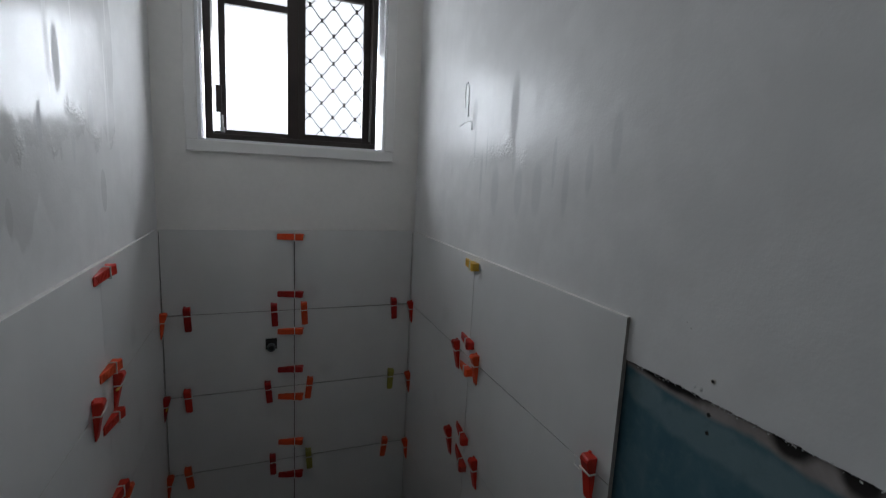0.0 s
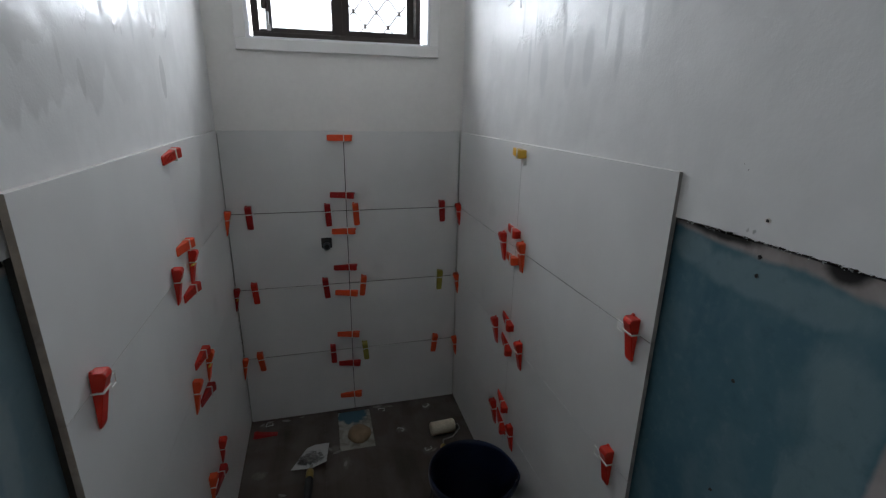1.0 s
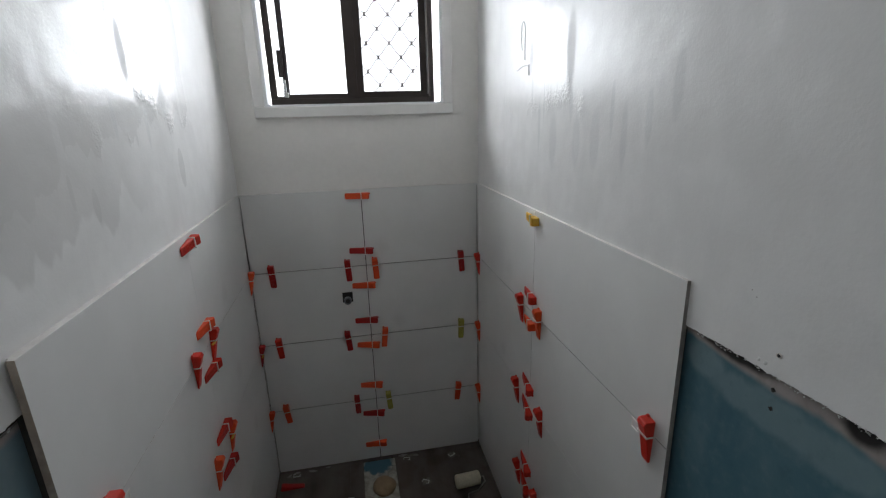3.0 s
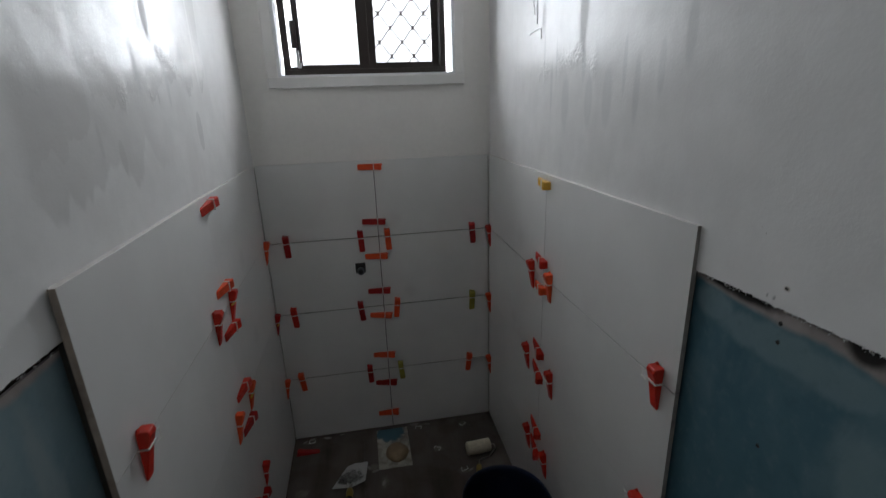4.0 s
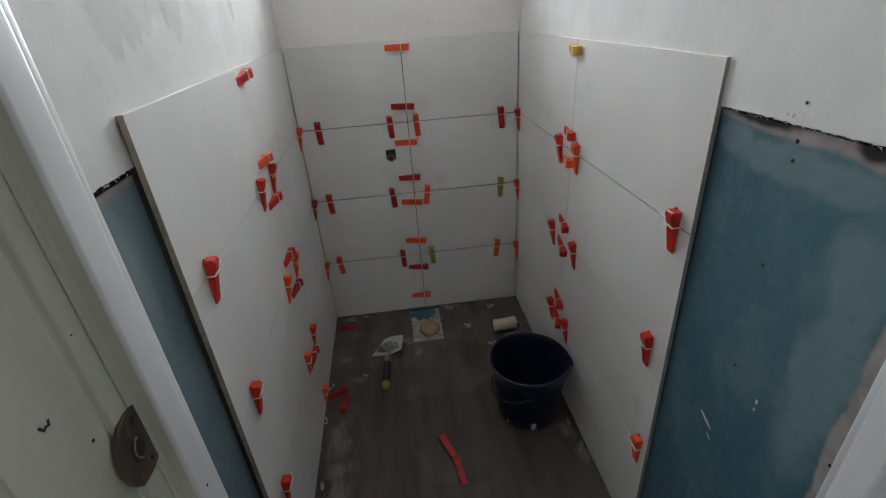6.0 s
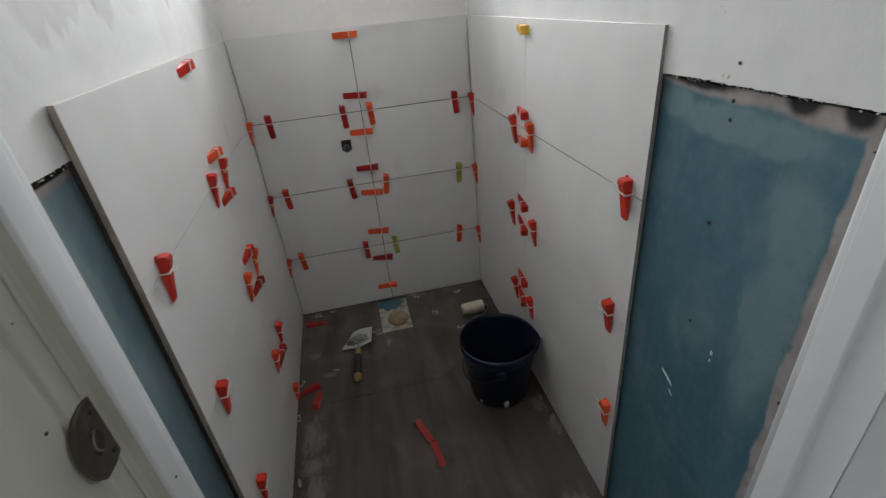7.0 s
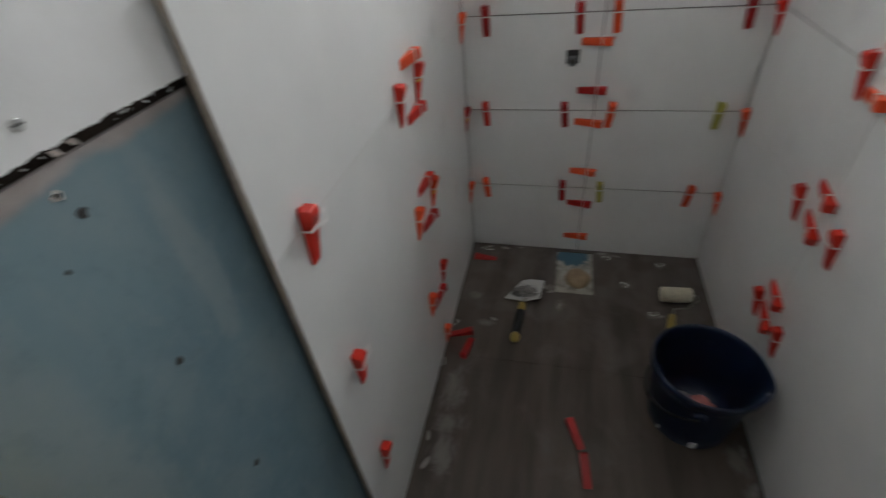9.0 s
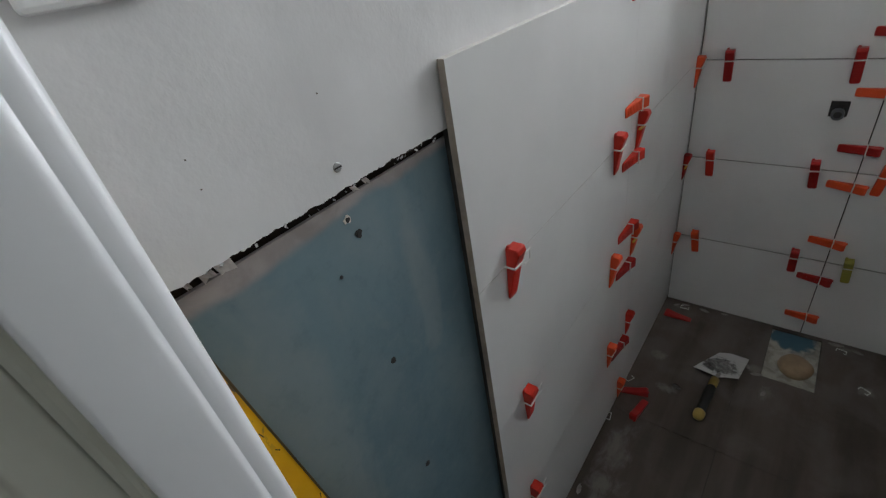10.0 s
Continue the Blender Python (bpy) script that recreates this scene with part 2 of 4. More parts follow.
def floor_tile_mat():
    k = Nodes("dark_floor_tile", spec=0.25)
    x, y, z = k.xyz()
    n = k.t.nodes.new("ShaderNodeObjectInfo")
    streak, cloud, grit = k.noise(16.0, 4, (1, 0.12, 1)), k.noise(3.0, 4, (1, 0.45, 1)), k.noise(60.0, 3)
    f = k.math("MULTIPLY_ADD", streak, 0.6, k.math("MULTIPLY", cloud, 0.4))
    col = k.mix(k.ramp(f, 0.34, 0.66), (0.052, 0.0405, 0.0325), (0.108, 0.0870, 0.0720))
    col = k.mix(k.math("MULTIPLY", n.outputs["Random"], 0.25), col, (0.085, 0.072, 0.062))
    rag = k.noise(24.0, 8, (1, 0.5, 1), distort=0.6, rough=0.68)
    dust_and_light = k.most([k.spot(x, y, *s, warp=rag, strength=1.5, hard=0.1) for s in (
        (0.075, -0.95, 0.05, 0.10), (0.07, -0.74, 0.05, 0.11), (0.85, -0.83, 0.04, 0.05), (0.87, -0.93, 0.03, 0.05), (0.81, -1.19, 0.05, 0.05),
        (0.383, -0.315, 0.03, 0.05), (0.612, -0.185, 0.035, 0.025), (0.752, -0.06, 0.03, 0.03), (0.13, -0.45, 0.05, 0.02), (0.07, -0.32, 0.04, 0.03),
        (0.56, -0.02, 0.05, 0.015), (0.063, -0.035, 0.05, 0.018), (0.33, -0.24, 0.04, 0.03), (0.69, -0.33, 0.03, 0.03), (0.075, -0.86, 0.06, 0.05))])
    # thin dust, paler towards the end wall to paint in window light there
    thin = k.ramp(k.math("ADD", k.noise(7.0, 6, distort=0.5), k.ramp(y, -0.75, -0.15, 0.0, 0.16)), 0.52, 0.78)
    dust_and_light = k.math("MAXIMUM", k.math("MULTIPLY", dust_and_light, 0.42), k.math("MULTIPLY", thin, 0.13))
    col = k.mix(dust_and_light, col, (0.36, 0.335, 0.31))
    return k.done(col, k.ramp(dust_and_light, 0, 0.5, 0.60, 0.85), k.bump(streak, 0.0008, 0.5))


M_FLOOR = floor_tile_mat()
M_GROUT = plain("dark_grout", (0.03, 0.027, 0.025), 0.95, vary=0.3, scale=90)


def wet_board(name, tones, smear, top, door_edge, patches, cut_blots, paling=0.78):
    """Blue water-resistant board: brushed paint, bare pinkish plaster along the edges, dark blots under the cut."""
    k = Nodes(name, 0.6, spec=0.3)
    x, y, z = k.xyz()
    rag, cloud, grit = k.noise(20.0, 5, distort=0.7), k.noise(4.0, 4, (1, 1, 0.7)), k.noise(80.0, 3)
    brush = k.noise(12.0, 5, (1, 1, 0.5), distort=0.5)
    mottle = k.noise(42.0, 5, rough=0.65)
    col = k.mix(k.ramp(cloud, 0.32, 0.68), *tones)
    col = k.mix(k.math("MULTIPLY", k.ramp(brush, 0.45, 0.70), 0.30), col, smear)
    pale = k.most([k.spot(y, z, *p, warp=brush, strength=0.95, hard=0.62) for p in patches])
    col = k.mix(k.math("MULTIPLY", pale, paling), col, smear)
    col = k.mix(k.math("MULTIPLY", k.ramp(mottle, 0.50, 0.72), 0.20), col, smear)
    col = k.mix(k.math("MULTIPLY", k.ramp(mottle, 0.48, 0.28), 0.16), col, tuple(0.55 * c for c in tones[0]))
    wob = k.math("MULTIPLY_ADD", k.noise(8.0, 4, distort=0.4), 0.09, -0.045)
    level, y_ref, slope = top
    over = k.math("SUBTRACT", z, k.math("MULTIPLY", k.math("ADD", y, -y_ref), slope))
    bare = k.most([k.ramp(k.math("ADD", over, k.math("MULTIPLY", wob, 0.35)), level - 0.005, level + 0.007), k.ramp(k.math("ADD", y, k.math("MULTIPLY", wob, 0.45)), *door_edge)])
    col = k.mix(k.math("MULTIPLY", bare, 0.9), col, k.mix(k.ramp(rag, 0.35, 0.7), (0.29, 0.245, 0.225), (0.40, 0.350, 0.330)))
    if cut_blots:
        cut_blot = k.most([k.spot(y, z, *m, warp=rag, strength=0.22, hard=0.45) for m in cut_blots])
        col = k.mix(k.math("MULTIPLY", cut_blot, 0.97), col, (0.014, 0.012, 0.011))
    return k.done(col, k.ramp(brush, 0.3, 0.7, 0.62, 0.8), k.bump(grit, 0.0006, 0.5))


M_BOARD_E = wet_board("blue_board_east", ((0.050, 0.122, 0.160), (0.078, 0.160, 0.195)), (0.190, 0.262, 0.282), (1.132, -1.22, 0.045), (-1.524, -1.531),
    [(-1.36, 1.092, 0.19, 0.034), (-1.47, 1.00, 0.05, 0.09), (-1.48, 0.80, 0.05, 0.22), (-1.23, 1.105, 0.05, 0.035)],
    [(-1.268, 1.145, 0.095, 0.017), (-1.445, 1.145, 0.032, 0.022), (-1.512, 1.145, 0.027, 0.024), (-1.552, 1.145, 0.020, 0.022)], 0.6)
M_BOARD_W = wet_board("blue_board_west", ((0.125, 0.195, 0.230), (0.172, 0.245, 0.275)), (0.250, 0.290, 0.298), (1.115, -1.20, 0.035), (-1.62, -1.68),
    [(-1.27, 1.0, 0.025, 0.14), (-1.50, 0.85, 0.10, 0.30), (-1.46, 0.50, 0.10, 0.3)], [], 0.45)


def waste_mat():
    k = Nodes("primed_recess", 0.7)
    x, y, z = k.xyz()
    rag = k.noise(30.0, 5, distort=0.5)
    blue = k.spot(x, y, 0.415, -0.03, 0.075, 0.075, warp=rag, strength=0.5, hard=0.7)
    col = k.mix(k.ramp(rag, 0.35, 0.65), (0.26, 0.245, 0.20), (0.44, 0.42, 0.36))
    return k.done(k.mix(blue, col, (0.055, 0.13, 0.18)), 0.7, k.bump(rag, 0.004, 0.6))


M_WASTE = waste_mat()
M_TAN = plain("tan_plug", (0.31, 0.220, 0.130), 0.8, vary=0.22, scale=45, relief=0.003)


def blade_mat():
    k = Nodes("mortared_blade", 0.4)
    x, y, z = k.xyz()
    rag = k.noise(45.0, 6, distort=1.2, rough=0.65)
    dark_zone = k.spot(x, y, 0.250, -0.298, 0.062, 0.040, warp=rag, strength=1.0, hard=0.6)
    col = k.mix(dark_zone, (0.50, 0.495, 0.48), k.mix(k.ramp(rag, 0.35, 0.65), (0.055, 0.052, 0.05), (0.26, 0.25, 0.24)))
    return k.done(col, k.ramp(rag, 0.4, 0.65, 0.45, 0.85), k.bump(rag, 0.004, 0.7))


M_BLADE = blade_mat()


def level_mat():
    k = Nodes("scuffed_yellow_level", 0.42)
    x, y, z = k.xyz(k.own)
    rag, scr = k.noise(70.0, 4, (1, 1, 0.5), where=k.own, distort=1.2), k.noise(150.0, 2, (1, 0.5, 0.1), where=k.own)
    top = k.ramp(k.math("ADD", z, k.math("MULTIPLY_ADD", rag, 0.10, -0.05)), 1.03, 1.16)
    col = k.mix(k.ramp(k.noise(12.0, 3, where=k.own), 0.3, 0.7), (0.74, 0.37, 0.005), (0.84, 0.46, 0.010))
    col = k.mix(k.math("MULTIPLY", top, 0.75), col, (0.44, 0.39, 0.29))
    marks = k.math("MULTIPLY", k.ramp(rag, 0.53, 0.58), k.ramp(z, 0.97, 1.04))
    col = k.mix(k.math("MULTIPLY", marks, 0.8), col, (0.07, 0.07, 0.07))
    return k.done(col, k.ramp(rag, 0.4, 0.7, 0.35, 0.6), k.bump(scr, 0.0004, 0.4))


M_LEVEL = level_mat()
M_REDCAP = plain("scuffed_red_cap", (0.42, 0.06, 0.06), 0.5, vary=0.3, scale=60)
M_CAP = plain("grimy_grey_cap", (0.30, 0.29, 0.27), 0.6, vary=0.4, scale=60, relief=0.002)


def pane_mat():
    m = bpy.data.materials.new("thin_glass")
    m.use_nodes = True
    t = m.node_tree
    t.nodes.clear()
    out, clear, gloss, mixer, fres = (t.nodes.new("ShaderNode" + s) for s in ("OutputMaterial", "BsdfTransparent", "BsdfGlossy", "MixShader", "Fresnel"))
    gloss.inputs["Roughness"].default_value = 0.03
    t.links.new(fres.outputs[0], mixer.inputs[0])
    t.links.new(clear.outputs[0], mixer.inputs[1])
    t.links.new(gloss.outputs[0], mixer.inputs[2])
    t.links.new(mixer.outputs[0], out.inputs[0])
    return m


M_GLASS = pane_mat()


# ---- shape helpers ----
def mesh_of(name, bm, material, smooth=False):
    me = bpy.data.meshes.new(name)
    bmesh.ops.recalc_face_normals(bm, faces=bm.faces)
    bm.to_mesh(me)
    bm.free()
    for m in material if isinstance(material, (list, tuple)) else [material]:
        me.materials.append(m)
    if smooth:
        for p in me.polygons:
            p.use_smooth = True
    return me


def part(name, bm, material, parent, label="", smooth=False):
    ob = new(name, mesh_of(name, bm, material, smooth))
    ob.parent = parent
    return tagged(ob, label)


def base(name, m, label, category, group="", kind=""):
    ob = new(name)
    ob.empty_display_size = 0.05
    ob.matrix_world = m
    return tagged(ob, label, category, group, kind)


def structure(name, bm, material, label, category):
    return tagged(new(name, mesh_of(name, bm, material)), label, category, kind="structure")


def box(bm, lo, hi, bevel=0.0, seg=2):
    c = [(a + b) / 2 for a, b in zip(lo, hi)]
    s = [abs(b - a) for a, b in zip(lo, hi)]
    made = bmesh.ops.create_cube(bm, size=1, matrix=Matrix.Translation(c) @ Matrix.Diagonal((*s, 1)))
    if bevel:
        edges = {e for v in made["verts"] for e in v.link_edges}
        bmesh.ops.bevel(bm, geom=list(edges), offset=bevel, segments=seg, affect="EDGES", profile=0.5)
    return bm


def boxes(*pairs, bevel=0.0):
    bm = bmesh.new()
    for lo, hi in pairs:
        box(bm, lo, hi, bevel)
    return bm


def prism(points, z0, z1, bevel=0.0):
    """A plan outline (x, y) drawn up from z0 to z1."""
    bm = bmesh.new()
    a, b = [bm.verts.new((x, y, z0)) for x, y in points], [bm.verts.new((x, y, z1)) for x, y in points]
    n = len(points)
    bm.faces.new(a[::-1]), bm.faces.new(b)
    for i in range(n):
        bm.faces.new((a[i], a[(i + 1) % n], b[(i + 1) % n], b[i]))
    if bevel:
        up = [e for e in bm.edges if abs(e.verts[0].co.z - e.verts[1].co.z) > 0.01]
        bmesh.ops.bevel(bm, geom=up, offset=bevel, segments=3, affect="EDGES", profile=0.5)
    return bm


def lathe(profile, n=32, m=Matrix.Identity(4), wobble=None, bm=None):
    """Rings (radius, height), closed at both ends."""
    bm = bm or bmesh.new()
    rings = []
    for i, (r, h) in enumerate(profile):
        ring = []
        for j in range(n):
            a = 2 * math.pi * j / n
            rr = r + (wobble(i, a) if wobble else 0)
            ring.append(bm.verts.new(m @ Vector((rr * math.cos(a), rr * math.sin(a), h))))
        rings.append(ring)
    for p, q in zip(rings, rings[1:]):
        for j in range(n):
            bm.faces.new((p[j], p[(j + 1) % n], q[(j + 1) % n], q[j]))
    bm.faces.new(rings[0][::-1]), bm.faces.new(rings[-1])
    return bm


def tube(points, r, n=8, bm=None):
    """A round bar along points."""
    bm = bm or bmesh.new()
    pts = [Vector(p) for p in points]
    rings = []
    for i, p in enumerate(pts):
        d = (pts[min(i + 1, len(pts) - 1)] - pts[max(i - 1, 0)]).normalized()
        u = d.orthogonal().normalized()
        if rings:
            u = (keep - d * keep.dot(d)).normalized()
        keep = u
        w = d.cross(u)
        rings.append([bm.verts.new(p + r * (math.cos(2 * math.pi * j / n) * u + math.sin(2 * math.pi * j / n) * w)) for j in range(n)])
    for p, q in zip(rings, rings[1:]):
        for j in range(n):
            bm.faces.new((p[j], p[(j + 1) % n], q[(j + 1) % n], q[j]))
    bm.faces.new(rings[0][::-1]), bm.faces.new(rings[-1])
    return bm


# ---- large structure ----
W = 0.889                     # between the tiled faces
ROW = 0.302                   # tile course with its joint
HEAD = 4 * ROW + 0.001        # top of the tiling
CEIL = 2.40


def west(y):
    """The west tiling stands off the wall a little more towards the door."""
    return -0.0092 * y


def east(y):
    return W - 0.0013 * y


floor = structure("floor", boxes(((-0.16, -1.70, -0.12), (1.05, 0.20, -0.012))), M_GROUT, "dark grouted bed under the floor tiles", "floor")
ground = structure("ground", boxes(((-40, -40, -0.6), (40, 40, -0.125))), M_GROUND, "bare earth round the house", "ground")
ceiling = structure("ceiling", boxes(((-1.3, -3.3, CEIL), (2.2, 0.20, CEIL + 0.05))), M_CEIL, "plain white plasterboard ceiling", "ceiling")
wall_west = structure("wall_west", boxes(((-0.16, -1.66, -0.012), (-0.024, 0.20, CEIL))), M_STUD, "side wall with white paint above blue board and pale tiles", "wall")
wall_east = structure("wall_east", boxes(((0.916, -1.66, -0.012), (1.05, 0.20, CEIL))), M_STUD, "side wall with white paint above blue board and pale tiles", "wall")
WX0, WX1, WZ0, WZ1 = 0.128, 0.762, 1.506, 2.11   # window opening
wall_north = structure("wall_north", boxes(
    ((-0.024, 0.026, -0.012), (0.916, 0.20, WZ0)), ((-0.024, 0.026, WZ1), (0.916, 0.20, CEIL)),
    ((-0.024, 0.026, WZ0), (WX0, 0.20, WZ1)), ((WX1, 0.026, WZ0), (0.916, 0.20, WZ1))), M_STUD, "end wall with a small high window above pale tiles", "wall")
wall_south = structure("wall_south", boxes(
    ((-1.3, -1.66, 0), (-0.16, -1.57, CEIL)), ((-0.024, -1.66, -0.012), (0.118, -1.57, CEIL)), ((0.118, -1.66, 2.07), (0.905, -1.57, CEIL)),
    ((1.05, -1.66, 0), (2.2, -1.57, CEIL))), M_WALL, "painted wall round the doorway", "wall")
hall = structure("hall_wall", boxes(((-1.3, -3.3, 0), (2.2, -3.2, CEIL)), 
    ((-1.4, -3.3, 2.1), (-1.3, -1.57, CEIL)), ((-1.4, -3.3, 0), (-1.3, -3.0, 2.1)), ((-1.4, -2.0, 0), (-1.3, -1.57, 2.1)),
    ((2.2, -3.3, 2.1), (2.3, -1.57, CEIL)), ((2.2, -3.3, 0), (2.3, -3.0, 2.1)), ((2.2, -2.0, 0), (2.3, -1.57, 2.1))), M_WALL, "plain painted hall walls", "wall")
structure("hall_floor", boxes(((-1.3, -3.3, -0.12), (2.2, -1.70, -0.002))), plain("hall_boards", (0.20, 0.13, 0.08), 0.5, vary=0.3, scale=10, by=(0.1, 1, 1)), "brown boards of the hall floor", "floor")


def cut_board(x_face, x_back, level, rough_from, seed, fall=0.0):
    """The old painted board, sawn off unevenly along its lower edge."""
    bm = bmesh.new()
    rnd = random.Random(seed)
    ys = np.concatenate([np.linspace(-1.57, -1.16, 200), np.linspace(-1.15, 0.014, 24)])
    lowv = []
    for y in ys:
        bottom = level - fall * (y + 1.55)
        z = bottom + 0.0026 * noise.noise((y * 9, seed, 0)) + 0.0018 * noise.noise((y * 80, seed, 3)) + 0.0012 * rnd.random()
        if y > rough_from:
            z = bottom - 0.02
        lowv.append((bm.verts.new((x_face, y, z)), bm.verts.new((x_back, y, z + 0.0015 * rnd.random()))))
    tops = [(bm.verts.new((x_face, y, CEIL)), bm.verts.new((x_back, y, CEIL))) for y in ys]
    for i in range(len(ys) - 1):
        (a, b), (c, d), (e, f), (g, h) = lowv[i], lowv[i + 1], tops[i], tops[i + 1]
        bm.faces.new((a, c, g, e)), bm.faces.new((b, f, h, d)), bm.faces.new((e, g, h, f))
        bm.faces.new((a, b, d, c)).material_index = 1
    bm.faces.new((lowv[0][0], tops[0][0], tops[0][1], lowv[0][1])), bm.faces.new((lowv[-1][0], lowv[-1][1], tops[-1][1], tops[-1][0]))
    return bm


part("upper_board", cut_board(-0.003, -0.0235, 1.1350, -1.17, 1), [M_SEAL_W, M_CORE], wall_west, "glossy white sealed board with a ragged sawn edge")
part("upper_board", cut_board(0.897, 0.9155, 1.1510, -1.17, 2, 0.018), [M_SEAL_E, M_CORE], wall_east, "glossy white sealed board with a ragged sawn edge")
part("lower_board", boxes(((-0.0150, -1.57, -0.005), (-0.011, 0.01, 1.1235))), M_BOARD_W, wall_west, "smeared blue water-resistant board")
east_sheet = boxes(((0.903, -1.57, -0.005), (0.9070, 0.01, 1.1470)))
for v in east_sheet.verts:
    if v.co.z > 1:
        v.co.z -= 0.018 * (v.co.y + 1.55)
part("lower_board", east_sheet, M_BOARD_E, wall_east, "smeared blue water-resistant board with bare plaster edges")
part("upper_board", boxes(
    ((-0.003, 0.014, 0), (0.897, 0.0255, WZ0)), ((-0.003, 0.014, WZ1), (0.897, 0.0255, CEIL)),
    ((-0.003, 0.014, WZ0), (WX0, 0.0255, WZ1)), ((WX1, 0.014, WZ0), (0.897, 0.0255, WZ1))), M_WALL, wall_north, "matt white painted board")
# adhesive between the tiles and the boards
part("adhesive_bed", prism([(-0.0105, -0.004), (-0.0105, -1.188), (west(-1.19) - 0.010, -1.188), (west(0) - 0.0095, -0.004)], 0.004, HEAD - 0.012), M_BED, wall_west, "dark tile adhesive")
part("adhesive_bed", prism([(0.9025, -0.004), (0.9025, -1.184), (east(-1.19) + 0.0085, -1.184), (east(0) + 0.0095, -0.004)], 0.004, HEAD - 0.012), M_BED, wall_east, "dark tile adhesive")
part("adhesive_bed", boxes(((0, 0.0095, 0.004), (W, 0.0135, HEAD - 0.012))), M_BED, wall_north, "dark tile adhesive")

# pale adhesive squeezed out along the top of the tiling
part("adhesive_strip", prism([(-0.0030, -0.004), (-0.0030, -1.186), (west(-1.19) - 0.0096, -1.186), (west(0) - 0.0096 + 0.0070, -0.004)], HEAD - 0.0118, HEAD - 0.0012), M_TILE_TOP, wall_west, "pale adhesive along the top of the tiles")
part("adhesive_strip", prism([(0.8970, -0.30), (0.8970, -1.182), (0.9014, -1.182), (0.9014, -0.30)], HEAD - 0.0118, HEAD - 0.0012), M_TILE_TOP, wall_east, "pale adhesive along the top of the tiles")

# ---- bright overcast distance behind the window ----
M_HAZE = bpy.data.materials.new("overcast_glow")
M_HAZE.use_nodes = True
M_HAZE.node_tree.nodes.clear()
glow, glow_out = M_HAZE.node_tree.nodes.new("ShaderNodeEmission"), M_HAZE.node_tree.nodes.new("ShaderNodeOutputMaterial")
glow.inputs[0].default_value, glow.inputs[1].default_value = (0.97, 0.985, 1.0, 1), 2.4
M_HAZE.node_tree.links.new(glow.outputs[0], glow_out.inputs[0])
structure("backdrop", boxes(((-8, 9.0, -0.1), (9, 9.1, 9))), M_HAZE, "plain white overcast sky", "sky")

# ---- window ----
window = base("window_1", pose(0, 0, 0), "brown aluminium sliding window with white casing, slightly open", "window", kind="structure")
CY0, CY1 = -0.002, 0.014
part("casing", boxes(((0.093, CY0, 1.473), (0.795, CY1, 1.510)), bevel=0.0025), M_CASING, window, "white painted lower casing")
part("casing", boxes(((0.093, CY0, 1.510), (0.1295, CY1, 2.10)), bevel=0.0025), M_CASING, window, "white painted side casing")
part("casing", boxes(((0.7605, CY0, 1.510), (0.795, CY1, 2.10)), bevel=0.0025), M_CASING, window, "white painted side casing")
part("casing", boxes(((0.093, CY0, 2.10), (0.795, CY1, 2.14)), bevel=0.0025), M_CASING, window, "white painted upper casing")
part("sill", boxes(((0.1285, 0.003, 1.5065), (0.7615, 0.13, 1.5165)), bevel=0.001), M_TRIM, window, "white painted reveal")
for lo, hi in (((0.1285, 0.003, 1.5165), (0.1400, 0.13, 2.10)), ((0.7525, 0.003, 1.5165), (0.7615, 0.13, 2.10)), ((0.1285, 0.003, 2.10), (0.7615, 0.13, 2.109))):
    part("reveal", boxes((lo, hi), bevel=0.001), M_TRIM, window, "white painted reveal")
FY0, FY1 = 0.048, 0.118
for lo, hi in (((0.147, FY0, 1.517), (0.735, FY1, 1.537)), ((0.147, FY0, 2.075), (0.735, FY1, 2.0995)), ((0.147, FY0, 1.537), (0.171, FY1, 2.075)), ((0.7165, FY0, 1.537), (0.735, FY1, 2.075))):
    part("window_frame", boxes((lo, hi), bevel=0.002), M_ALU, window)
# raised track lips along the bottom of the frame
part("track", boxes(((0.171, 0.056, 1.537), (0.7165, 0.060, 1.546)), ((0.171, 0.082, 1.537), (0.7165, 0.086, 1.546))), M_ALU, window)
sash = part("sliding_sash", boxes(
    ((0.193, 0.061, 1.540), (0.213, 0.079, 2.072)), ((0.414, 0.061, 1.540), (0.452, 0.079, 2.072)), ((0.213, 0.061, 1.540), (0.414, 0.079, 1.553)),
    ((0.213, 0.061, 1.965), (0.414, 0.079, 1.989)), ((0.213, 0.061, 2.052), (0.414, 0.079, 2.072)), bevel=0.0015), M_ALU, window, "brown sliding sash, open a little")
pane = part("pane", boxes(((0.213, 0.0685, 1.553), (0.414, 0.0715, 1.965)), ((0.213, 0.0685, 1.989), (0.414, 0.0715, 2.052))), M_GLASS, sash, "clear pane")
pane.visible_shadow = False
part("latch", boxes(((0.1815, 0.050, 1.609), (0.200, 0.061, 1.699)), bevel=0.002), M_ALU, sash, "dark sash pull")
part("catch", boxes(((0.193, 0.046, 1.542), (0.208, 0.060, 1.560)), ((0.197, 0.040, 1.560), (0.204, 0.048, 1.600)), bevel=0.002), M_ZINC, sash, "bright metal catch lever")
fixed = part("fixed_sash", boxes(
    ((0.448, 0.088, 1.540), (0.478, 0.106, 2.072)), ((0.690, 0.088, 1.540), (0.7160, 0.106, 2.072)), ((0.478, 0.088, 1.540), (0.690, 0.106, 1.560)), ((0.478, 0.088, 2.05), (0.690, 0.106, 2.072)), bevel=0.0015), M_ALU, window)
pane = part("pane", boxes(((0.478, 0.0955, 1.560), (0.690, 0.0985, 2.05))), M_GLASS, fixed, "clear pane")
pane.visible_shadow = False


